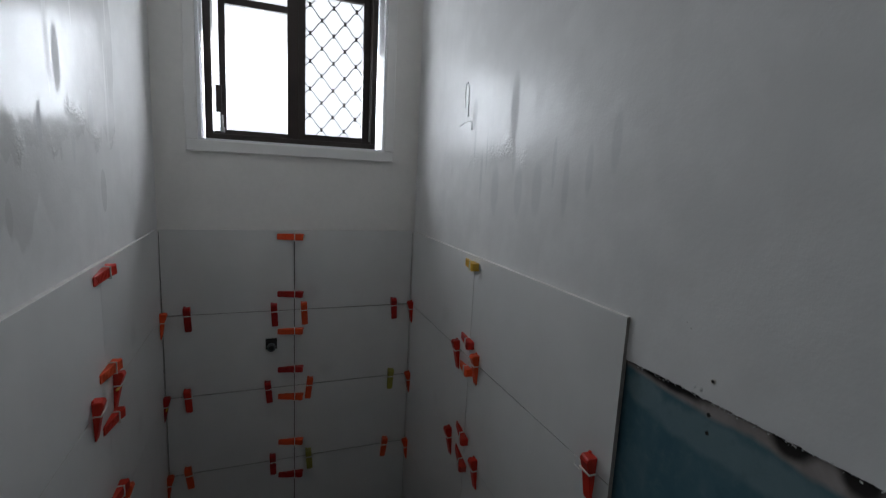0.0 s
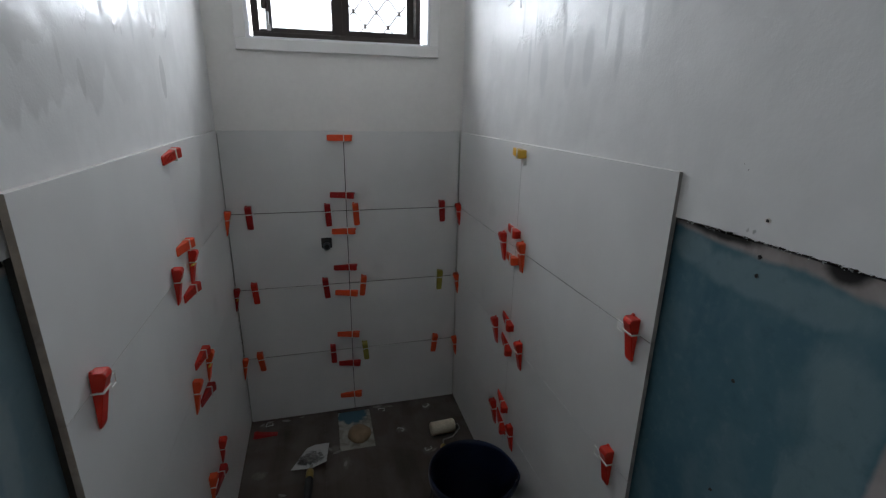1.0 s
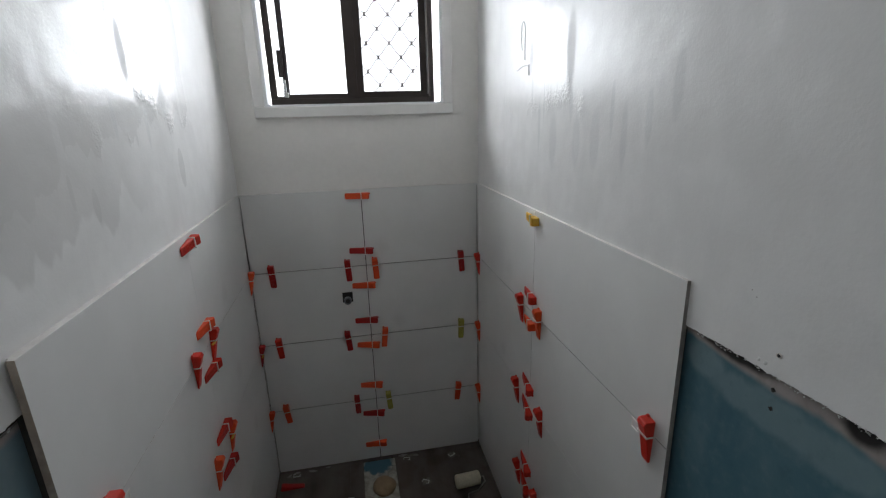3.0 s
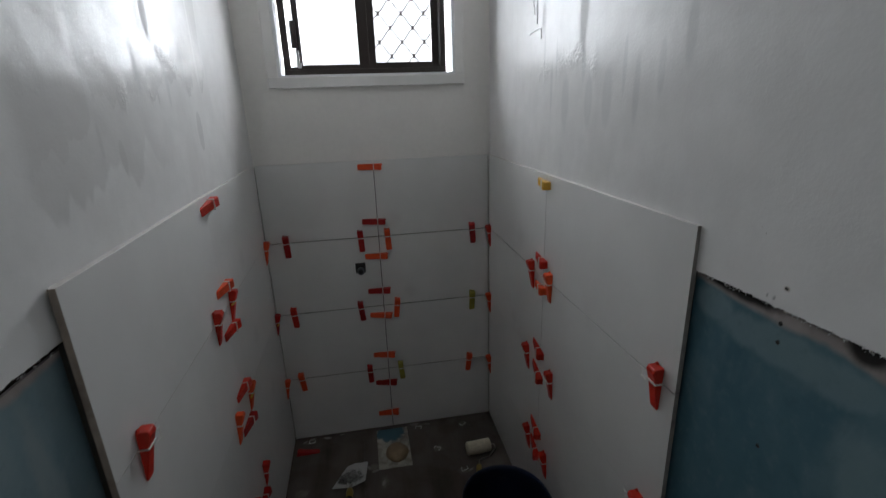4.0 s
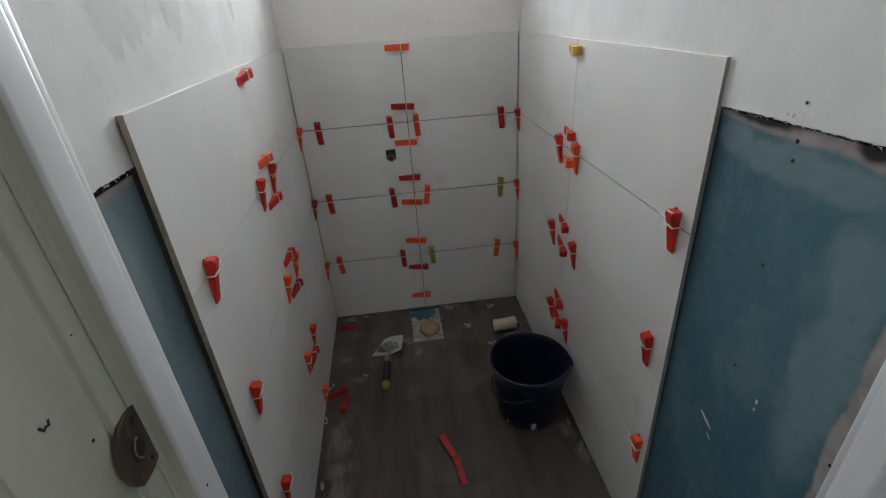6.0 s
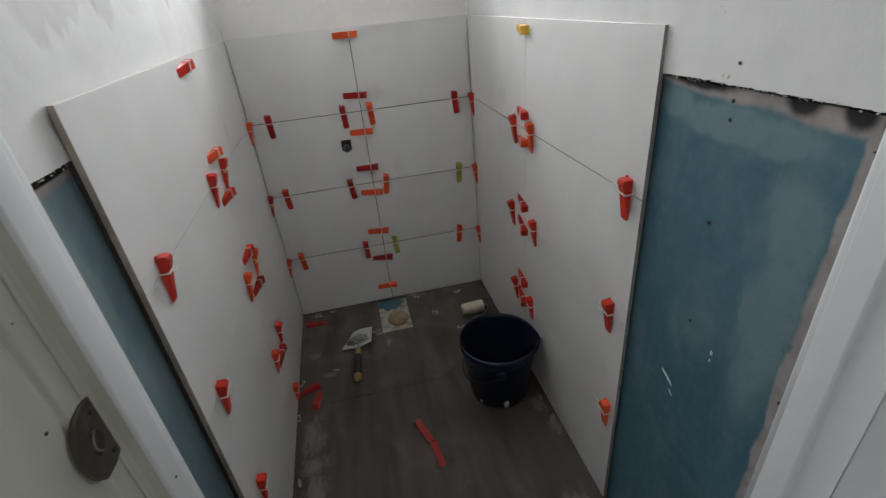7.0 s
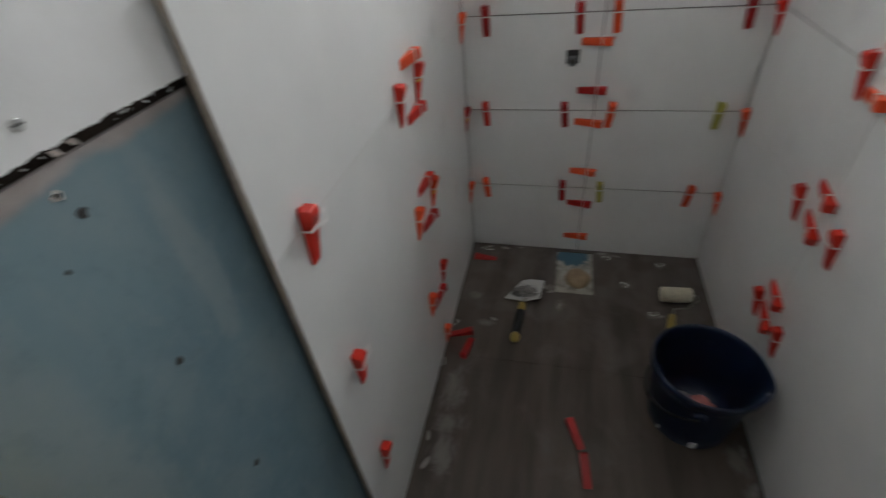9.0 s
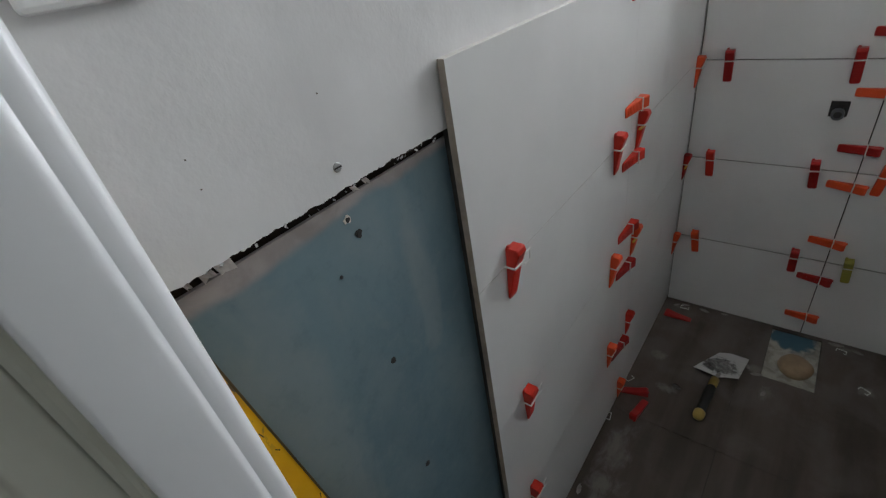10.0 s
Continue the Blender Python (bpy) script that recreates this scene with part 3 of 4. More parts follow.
def diamond_grille():
    bm = bmesh.new()
    px, pz, x0, z0, y = 0.0855, 0.0990, 0.4115, 1.534, 0.128
    lo, hi = 0.46, 0.712
    for k in range(-6, 12):
        for s in (1, -1):
            pts = []
            for i in range(0, 181):
                u = i / 30
                xx = x0 + (k + s * u) * px
                zz = z0 + u * pz
                # the strips bow where they meet the sleeves
                sway = 0.0016 * math.sin(4 * math.pi * u)
                if lo <= xx <= hi and zz < 2.09:
                    pts.append((xx + s * sway, y + 0.0015 * s, zz))
            if len(pts) > 2:
                tube(pts, 0.0021, 5, bm)
    return bm


grille = part("security_grille", diamond_grille(), M_GRILLE, window, "dark diamond security grille")
sleeve = boxes(((-0.0045, -0.005, -0.0085), (0.0045, 0.005, 0.0085)), bevel=0.0015)
sleeve_mesh = mesh_of("sleeve", sleeve, M_GRILLE)
for i in range(11):
    for j in range(0, 6):
        xx, zz = 0.4115 + 0.0855 * j + (0.04275 if i % 2 else 0), 1.534 + i * 0.0495
        if 0.47 < xx < 0.70 and 1.55 < zz < 2.07:
            s = new("sleeve", sleeve_mesh)
            s.parent = grille
            s.matrix_world = pose(xx, 0.128, zz)

# ---- door frame and door ----
frame_set = base("door_frame", pose(0, 0, 0), "white painted door frame with moulded architraves", "door frame", kind="structure")
part("architrave", prism([(0.082, -1.5555), (0.118, -1.5555), (0.118, -1.5495), (0.1533, -1.5495), (0.1533, -1.5375), (0.143, -1.5345), (0.10, -1.5395), (0.082, -1.543)], 0, 2.13, 0.0030), M_TRIM, frame_set, "thickly painted white architrave", True)
part("stop", prism([(0.1190, -1.5460), (0.1515, -1.5430), (0.1548, -1.5480), (0.1549, -1.5510), (0.1538, -1.5748), (0.1515, -1.5763), (0.1190, -1.5763)], 0, 2.06, 0.0012), M_TRIM, frame_set, "thickly painted white stop", True)
part("stop_back", prism([(0.1190, -1.5764), (0.1500, -1.5764), (0.1410, -1.5778), (0.1372, -1.5800), (0.1362, -1.5830), (0.1190, -1.5830)], 0, 2.06), M_JAMB, frame_set, "cream painted back of the stop")
part("jamb", prism([(0.1185, -1.5832), (0.136, -1.5832), (0.136, -1.6025), (0.1318, -1.6050), (0.1318, -1.6078), (0.1342, -1.6115), (0.1335, -1.685), (0.1185, -1.685)], 0, 2.06, 0.0016), M_JAMB, frame_set, "latch jamb with worn cream paint")
part("architrave", prism([(0.880, -1.5775), (0.896, -1.5775), (0.896, -1.5525), (0.883, -1.5525), (0.880, -1.556)], 0, 2.13, 0.0018), M_TRIM, frame_set, "narrow white architrave against the wall", True)
part("jamb", prism([(0.9045, -1.564), (0.8790, -1.564), (0.8785, -1.600), (0.8800, -1.604), (0.8842, -1.607), (0.8842, -1.6480), (0.9045, -1.6480)], 0, 2.06, 0.001), M_TRIM, frame_set, "hinge jamb with a rebated stop")
part("head_jamb", boxes(((0.1185, -1.685, 2.0605), (0.9045, -1.556, 2.0695)), bevel=0.001), M_TRIM, frame_set)
part("head_architrave", boxes(((0.082, -1.5695, 2.131), (0.896, -1.541, 2.19)), bevel=0.003), M_TRIM, frame_set)


def strike_plate():
    """A D-shaped latch plate, its curved lip towards the hall."""
    bm = bmesh.new()
    pts = [(-1.580, 0.979), (-1.579, 1.041), (-1.590, 1.043)] + [(-1.592 - 0.030 * math.cos(a) ** 0.8 if math.cos(a) > 0 else -1.592, 1.009 + 0.034 * math.sin(a)) for a in np.linspace(1.25, -1.25, 12)] + [(-1.590, 0.976)]
    a = [bm.verts.new((0.1362, y, z)) for y, z in pts]
    b = [bm.verts.new((0.1382 + (0.002 if y < -1.607 else 0), y, z)) for y, z in pts]
    n = len(pts)
    bm.faces.new(a), bm.faces.new(b[::-1])
    for i in range(n):
        bm.faces.new((a[i], b[i], b[(i + 1) % n], a[(i + 1) % n]))
    return bm


plate = part("strike_plate", strike_plate(), M_PLATE, frame_set, "tarnished curved strike plate")
part("latch_hole", lathe([(0.0088, 0.0), (0.0080, 0.0016), (0.003, 0.0017)], 14, pose(0.1379, -1.597, 1.008, 0, 90, 0), lambda i, a: 0.0022 * math.cos(a) ** 2 - 0.001 * math.sin(3 * a)), M_HOLE, plate)
part("lip", tube([(0.1392, -1.591 - 0.011 * math.sin(a), 1.008 + 0.011 * math.cos(a)) for a in np.linspace(0.2, 2.6, 9)], 0.0011, 6), M_STEEL, plate, "worn bright lip of the latch hole", True)
for z in (0.987, 1.031):
    s = part("screw", lathe([(0.0046, 0), (0.0042, 0.0009), (0.0030, 0.0005)], 14, pose(0.1381, -1.588, z, 0, 90, 0)), M_PLATE, plate)
    part("recess", lathe([(0.0021, 0.0006), (0.0018, 0.0012)], 8, pose(0.1381, -1.588, z, 0, 90, 0)), M_HOLE, s)
for y, z in ((-1.623, 1.051), (-1.5630, 0.911), (-1.597, 1.127)):
    part("nail_hole", lathe([(0.0008 if y == -1.597 else 0.0017, 0), (0.0007 if y == -1.597 else 0.0015, 0.0006)], 8, pose({-1.623: 0.1338, -1.597: 0.1358}.get(y, 0.1540), y, z, 0, 90, 0)), M_HOLE, frame_set)

part("paint_chip", tube([(0.1336, -1.6515, 1.0960), (0.1338, -1.6490, 1.0915), (0.1338, -1.6465, 1.0925), (0.1338, -1.6445, 1.0910), (0.1336, -1.6430, 1.0950)], 0.0011, 6), M_HOLE, frame_set, "dark curl of chipped paint")

door = base("door_1", pose(0.8852, -1.6483, 0.01), "white flush door standing open into the hall", "door", kind="structure")
part("leaf", boxes(((0.0, -0.755, 0.0), (0.035, 0.0, 2.03)), bevel=0.0008), M_DOOR, door)
part("hinge", lathe([(0.006, 0), (0.006, 0.09)], 12, pose(0.010, 0.005, 1.75)), M_ZINC, door)
part("hinge", lathe([(0.006, 0), (0.006, 0.09)], 12, pose(0.010, 0.005, 0.22)), M_ZINC, door)

# ---- fixings and holes in the boards ----


def disc(name, wall, x, y, z, r, material, out, label=""):
    m = pose(x, y, z, 0, 90 * out, 0)
    return part(name, lathe([(r, -0.001), (r, 0.0004), (r * 0.8, 0.0012)], 14, m), material, wall, label)


def chipped_hole(wall, x, y, z, r, out, seed):
    """A screw driven under the face: a dark pit with a crumbled pale lip."""
    rnd = random.Random(seed)
    m = pose(x, y, z, 0, 90 * out, 0)
    ragged = [rnd.uniform(-0.3, 0.3) for _ in range(14)]
    lip = lathe([(r * 1.35, -0.0004), (r * 1.2, 0.0009), (r * 0.9, 0.0006)], 14, m, lambda i, a: r * ragged[int(a / (2 * math.pi) * 14 + 0.5) % 14])
    hole = part("screw_hole", lip, M_CORE if seed % 2 else M_BED, wall, "crumbled screw hole")
    part("pit", lathe([(r * 0.85, 0.0), (r * 0.7, 0.0014)], 12, m, lambda i, a: r * 0.6 * ragged[int(a / (2 * math.pi) * 14 + 2.5) % 14]), M_HOLE, hole)


for i, (y, z) in enumerate(((-1.345, 1.103), (-1.337, 1.083), (-1.342, 0.910), (-1.338, 0.696), (-1.371, 1.053))):
    chipped_hole(wall_west, -0.011, y, z, 0.0034 if i < 4 else 0.0015, 1, 2 * i + (i == 0))
for i, (y, z) in enumerate(((-1.340, 1.126), (-1.341, 1.100), (-1.344, 0.939), (-1.349, 0.748), (-1.545, 0.934), (-1.538, 0.740))):
    chipped_hole(wall_east, 0.903, y, z, 0.0022, -1, 2 * i + 20)
chipped_hole(wall_east, 0.897, -1.344, 1.177, 0.0028, -1, 41)
for wall, x, y, z, out in ((wall_west, -0.003, -1.344, 1.157, 1), (wall_east, 0.903, -1.541, 1.110, -1)):
    s = disc("screw", wall, x, y, z, 0.0046 if wall is wall_west else 0.0034, M_ZINC if wall is wall_west else M_PLATE, out, "zinc screw head" if wall is wall_west else "dull steel screw head")
    part("slot", boxes(((x + out * 0.0006, y - 0.004, z - 0.0007), (x + out * 0.0014, y + 0.004, z + 0.0007))), M_HOLE, s)
for wall, x, y, z, out in ((wall_west, -0.003, -1.457, 1.212, 1), (wall_west, -0.003, -1.456, 1.190, 1), (wall_east, 0.897, -1.292, 1.243, -1), (wall_east, 0.897, -1.300, 1.236, -1), (wall_west, -0.003, -1.342, 1.220, 1)):
    disc("nick", wall, x - out * 0.0008, y, z, 0.0007, M_PLATE, out)


def smear(wall, x, y, z, dy, dz, turn, out, label):
    """A dab of mortar dried on the board."""
    bm = bmesh.new()
    bmesh.ops.create_icosphere(bm, subdivisions=2, radius=1)
    for v in bm.verts:
        v.co *= 1 + 0.35 * noise.noise(v.co * 2.3 + Vector((y * 50, z * 50, 0)))
    bm.transform(Matrix.Translation((x, y, z)) @ Matrix.Rotation(radians(turn), 4, "X") @ Matrix.Diagonal((0.0007, dy, dz, 1)))
    part("mortar_dab", bm, M_SPLASH, wall, label, True)


smear(wall_east, 0.903, -1.322, 0.587, 0.0035, 0.020, -64, -1, "dried white mortar dab")
smear(wall_east, 0.903, -1.338, 0.560, 0.0015, 0.008, -60, -1, "dried white mortar dab")
smear(wall_east, 0.903, -1.408, 0.722, 0.003, 0.005, 0, -1, "dried white mortar dab")
smear(wall_east, 0.903, -1.408, 0.706, 0.002, 0.004, 10, -1, "dried white mortar dab")
smear(wall_east, 0.897, -1.328, 1.158, 0.0025, 0.0035, 20, -1, "white filler crumbs")
smear(wall_east, 0.897, -1.318, 1.158, 0.002, 0.003, 20, -1, "white filler crumbs")
# a cut drip of sealer standing on the east wall
drip = [(-0.470, 1.606), (-0.466, 1.690), (-0.455, 1.705), (-0.442, 1.700), (-0.438, 1.66), (-0.450, 1.632)]
part("sealer_run", tube([(0.8968, y, z) for y, z in drip], 0.0020, 8), M_RUN, wall_east, "raised glossy sealer run", True)
part("sealer_run", tube([(0.8968, -0.415, 1.585), (0.8968, -0.455, 1.592), (0.8968, -0.498, 1.590), (0.8968, -0.502, 1.565)], 0.0019, 8), M_RUN, wall_east, "raised glossy sealer run", True)


def paper_fuzz(wall, x, level, out, count, seed, label, fall=0.0):
    """Crumbs of torn paper and gypsum hanging along a sawn edge."""
    bm = bmesh.new()
    rnd = random.Random(seed)
    for _ in range(count):
        y, s = rnd.uniform(-1.555, -1.20), rnd.uniform(0.0008, 0.0026)
        z = level - fall * (y + 1.55)
        m = Matrix.Translation((x + out * rnd.uniform(-0.001, 0.0012), y, z + rnd.uniform(-0.0025, 0.0025))) @ Euler((rnd.uniform(0, 3), rnd.uniform(0, 3), rnd.uniform(0, 3))).to_matrix().to_4x4()
        bmesh.ops.create_cube(bm, size=1, matrix=m @ Matrix.Diagonal((s * 0.4, s * 1.3, s * 0.8, 1)))
    tagged(part("paper_fuzz", bm, M_SPLASH, wall, label), kind="stuff")


paper_fuzz(wall_east, 0.8968, 1.1505, -1, 80, 3, "white crumbs along the sawn edge", 0.018)
paper_fuzz(wall_west, -0.0028, 1.1335, 1, 28, 4, "white crumbs along the sawn edge")


def torn_paper(y, z, s, seed):
    """A flap of torn paper lining at the sawn edge."""
    bm = bmesh.new()
    rnd = random.Random(seed)
    top = [bm.verts.new((-0.006 + 0.001 * rnd.random(), y + s * t, z + 0.001 * rnd.random())) for t in (-0.5, -0.2, 0.15, 0.5)]
    low = [bm.verts.new((-0.003 + 0.004 * rnd.random(), y + s * (t + 0.15 * rnd.random()), z - s * (0.2 + 0.45 * rnd.random()))) for t in (-0.4, -0.15, 0.15, 0.4)]
    for i in range(3):
        bm.faces.new((top[i], low[i], low[i + 1], top[i + 1]))
    bmesh.ops.solidify(bm, geom=bm.faces[:], thickness=0.0008)
    part("torn_paper", bm, M_CORE, wall_west, "torn paper flap")


for i, (y, z, s) in enumerate(((-1.466, 1.136, 0.014), (-1.479, 1.133, 0.010), (-1.318, 1.1335, 0.007), (-1.333, 1.1325, 0.006), (-1.494, 1.133, 0.004), (-1.509, 1.133, 0.005))):
    torn_paper(y, z, s, i)

switch = base("light_switch", pose(-0.003, -1.463, 1.362), "white plastic switch plate on the painted wall", "light switch")
part("plate", boxes(((0.0, -0.036, -0.058), (0.009, 0.036, 0.058)), bevel=0.0035), M_SWITCH, switch)
part("rocker", boxes(((0.008, -0.010, -0.018), (0.0125, 0.010, 0.018)), bevel=0.0015), M_SWITCH, switch)

# ---- water outlet on the end wall ----
outlet = base("water_outlet", pose(0.352, 0, 0.777), "dark pipe elbow coming through a cut in the tile", "pipe outlet")
part("cut_out", boxes(((-0.020, -0.0012, -0.018), (0.020, 0.004, 0.024)), bevel=0.001), M_HOLE, outlet, "dark square cut in the tile")
part("socket", lathe([(0.0145, 0), (0.0145, 0.016), (0.0115, 0.018), (0.0095, 0.018), (0.0095, 0.006)], 24, pose(0, -0.001, -0.008, 90, 0, 0)), plain("grey_fitting", (0.10, 0.105, 0.11), 0.45, vary=0.2), outlet, "grey threaded socket", True)
part("bore", lathe([(0.009, 0), (0.009, 0.0145)], 20, pose(0, -0.001, -0.008, 90, 0, 0)), M_HOLE, outlet)


# ---- tile levelling clips ----
M_SPUR = plain("yellow_spur", (0.70, 0.42, 0.04), 0.45)


def clip_template(colour, strap=True, flag=0, spur=False):
    words = {"red": "bright red", "dark": "dark red", "orange": "orange", "olive": "olive yellow", "yellow": "yellow"}[colour]
    ob = base("levelling_clip", Matrix.Identity(4), words + (" plastic levelling wedge in a white strap" if strap else " loose plastic levelling wedge lying on the floor"), "tile clip", "tile levelling clips" if strap else "loose wedges")
    bm = bmesh.new()
    w, tip, head = 0.0112, -0.060, 0.030
    sec = [(tip, 0.0030, 0.80), (tip + 0.004, 0.0040, 1.0), (0.0, 0.0150, 1.0), (head - 0.008, 0.0225, 1.0), (head - 0.002, 0.0205, 1.0), (head, 0.0185, 0.94)]
    rings = [[bm.verts.new((-w * s, y, 0.0012)), bm.verts.new((w * s, y, 0.0012)), bm.verts.new((w * s, y, h - 0.0012)), bm.verts.new((w * s * 0.86, y, h)), bm.verts.new((-w * s * 0.86, y, h)), bm.verts.new((-w * s, y, h - 0.0012))] for y, h, s in sec]
    for p, q in zip(rings, rings[1:]):
        for j in range(6):
            bm.faces.new((p[j], p[(j + 1) % 6], q[(j + 1) % 6], q[j]))
    bm.faces.new(rings[0][::-1]), bm.faces.new(rings[-1])
    box(bm, (-0.0100, head - 0.002, 0.0014), (-0.0040, head + 0.0035, 0.0060), 0.0008, 1)
    wedge = part("wedge", bm, WEDGE[colour], ob)
    # grip ribs across the slope
    ribs = bmesh.new()
    for i in range(9):
        y = -0.050 + i * 0.0055
        h = 0.0040 + (y + 0.056) / 0.056 * 0.011
        box(ribs, (-0.0075, y - 0.0008, h - 0.0008), (0.0075, y + 0.0008, h + 0.0006))
    part("ribs", ribs, WEDGE[colour], wedge)
    if strap:
        loop = part("strap", boxes(((-0.0145, -0.0012, -0.002), (-0.0127, 0.0012, 0.0178)), ((0.0127, -0.0012, -0.002), (0.0145, 0.0012, 0.0178)), ((-0.0145, -0.0014, 0.0156), (0.0145, 0.0014, 0.0178))), M_STRAP, ob, "thin white strap")
        if flag:
            tab = boxes(((0.0140, -0.009, 0.0145), (0.0320, -0.0075, 0.0162)), ((0.0140, 0.009, 0.0145), (0.0350, 0.0105, 0.0162)), ((0.0310, -0.009, 0.0145), (0.0330, 0.0105, 0.0162)), ((0.0140, -0.009, 0.0146), (0.0155, 0.0105, 0.0160)))
            tab.transform(Matrix.Scale(flag, 4, (1, 0, 0)))
            part("break_tab", tab, M_STRAP, loop, "open white break-off tab")
        if spur:
            part("spur", boxes(((-0.030, -0.0065, 0.0100), (-0.002, -0.0028, 0.0150)), bevel=0.0006), M_SPUR, loop, "yellow plastic spur")
    return ob


TEMPLATES = {}
rnd = random.Random(5)


def clip(colour, m, turn=None, strap=True, flag=0, spur=False):
    m = m @ Matrix.Rotation(radians(rnd.uniform(-6, 6) if turn is None else turn), 4, "Z")
    key = (colour, strap, flag, spur)
    if key not in TEMPLATES:
        TEMPLATES[key] = clip_template(*key)
        TEMPLATES[key].matrix_world = m
        return TEMPLATES[key]
    return copy_thing(TEMPLATES[key], m)


def axes(o, ax, ay, az):
    return Matrix(((ax[0], ay[0], az[0], o[0]), (ax[1], ay[1], az[1], o[1]), (ax[2], ay[2], az[2], o[2]), (0, 0, 0, 1)))


def on_north(x, z, flat=False):
    return axes((x, 0, z), (0, 0, -1) if flat else (1, 0, 0), (1, 0, 0) if flat else (0, 0, 1), (0, -1, 0))


def on_west(y, z, flat=False):
    return axes((west(y), y, z), (0, 0, -1) if flat else (0, 1, 0), (0, -1, 0) if flat else (0, 0, 1), (1, 0, 0))


def on_east(y, z, flat=False):
    return axes((east(y), y, z), (0, 0, 1) if flat else (0, -1, 0), (0, -1, 0) if flat else (0, 0, 1), (-1, 0, 0))


R1, R2, R3 = 3 * ROW + 0.001, 2 * ROW + 0.001, ROW + 0.001
JN, JS = 0.434, -0.593       # upright joints of the end wall and the side walls
for z, row in ((R1, ((0.079, "dark"), (0.363, "dark"), (0.469, "orange"), (0.816, "dark"))), (R2, ((0.072, "red"), (0.340, "dark"), (0.489, "orange"), (0.812, "olive"))), (R3, ((0.066, "orange"), (0.354, "dark"), (0.488, "olive"), (0.794, "orange")))):
    for x, c in row:
        clip(c, on_north(x, z))
for z, c in ((1.184, "orange"), (0.969, "dark"), (0.826, "orange"), (0.675, "dark"), (0.563, "orange"), (0.375, "orange"), (0.236, "dark"), (0.080, "orange")):
    clip(c, on_north(JN, z, True), rnd.uniform(-4, 4))
for z, cw, ce in ((R1 - 0.012, "orange", "red"), (R2 - 0.012, "dark", "orange"), (R3 - 0.012, "orange", "orange")):
    clip(cw, on_west(-0.027, z), None, True, 0, cw == "dark")
    clip(ce, on_east(-0.027, z))
for z, c, a in ((1.186, "red", 172), (0.966, "orange", 179), (0.847, "red", 178), (0.660, "red", 177), (0.546, "dark", 180), (0.262, "dark", 170)):
    clip(c, on_west(JS + 0.012, z, True), a)
for y, z, c in ((-0.545, R1 + 0.004, "red"), (-0.688, R1 + 0.006, "red"), (-0.528, R2 + 0.005, "orange"), (-0.676, R2 + 0.004, "orange"), (-0.524, R3 + 0.012, "red"), (-0.668, R3 + 0.008, "orange"), (-1.112, R1, "red"), (-1.100, R2 - 0.01, "red"), (-1.109, R3 - 0.01, "red")):
    clip(c, on_west(y, z), None, True, 1 if y < -1 else 0, -0.55 < y < -0.526)
for z, c, a in ((1.185, "yellow", 0), (0.958, "red", 2), (0.874, "orange", -4), (0.664, "red", 8), (0.581, "red", 16), (0.370, "red", 10), (0.289, "red", 20)):
    clip(c, on_east(JS, z, True), a)
for y, z, c in ((-0.514, R1, "red"), (-0.650, R1 + 0.006, "orange"), (-0.490, R2, "red"), (-0.682, R2 + 0.01, "red"), (-0.517, R3, "red"), (-0.664, R3 + 0.004, "red"), (-1.143, R1 + 0.010, "red"), (-1.130, R2 + 0.01, "red"), (-1.163, R3 + 0.022, "orange")):
    clip(c, on_east(y, z), None, True, -1 if y < -1 else 0)
# the lowest one leans in the corner of wall and floor
clip("orange", on_west(-0.560, 0.062), 8)


def loose(x, y, turn, colour):
    return clip(colour, axes((x, y, 0), (1, 0, 0), (0, 1, 0), (0, 0, 1)), turn, False)


loose(0.052, -0.100, 92, "dark")
loose(0.056, -0.512, -74, "dark")
loose(0.078, -0.590, 172, "dark")
loose(0.431, -0.815, 24, "dark")
loose(0.463, -0.914, 8, "dark")


def stub_template():
    """A snapped-off strap: a small flat white frame with one side gone."""
    ob = base("broken_strap", Matrix.Identity(4), "snapped white strap piece lying on the floor", "broken clip", "snapped strap pieces")
    part("frame", boxes(((-0.014, -0.0010, 0.0002), (0.014, 0.0010, 0.0016)), ((-0.014, 0.0, 0.0002), (-0.0122, 0.016, 0.0016)), ((0.0122, 0.0, 0.0002), (0.014, 0.013, 0.0016)), ((-0.006, 0.015, 0.0002), (-0.014, 0.0165, 0.0016))), M_STRAP, ob)
    return ob


stub = stub_template()
stub.matrix_world = pose(0.752, -0.060, 0, 0, 0, 35)
for x, y, a in ((0.612, -0.180, 150), (0.700, -0.330, 20), (0.075, -0.040, 5), (0.548, -0.030, 172), (0.020, -0.470, 60), (0.015, -0.640, 100)):
    copy_thing(stub, pose(x, y, 0, 0, 0, a))


def crumb_template():
    """A flat crust of dried mortar."""
    ob = base("mortar_crumb", Matrix.Identity(4), "pale flat crumb of dried mortar on the floor", "mortar crumb", "mortar crumbs")
    bm = bmesh.new()
    bmesh.ops.create_icosphere(bm, subdivisions=2, radius=1)
    for v in bm.verts:
        v.co *= 1 + 0.75 * noise.noise(v.co * 2.6 + Vector((3.3, 0, 0)))
    bm.transform(Matrix.Translation((0, 0, 0.0008)) @ Matrix.Diagonal((0.013, 0.005, 0.0010, 1)))
    part("crust", bm, M_CRUST, ob, "", True)
    return ob


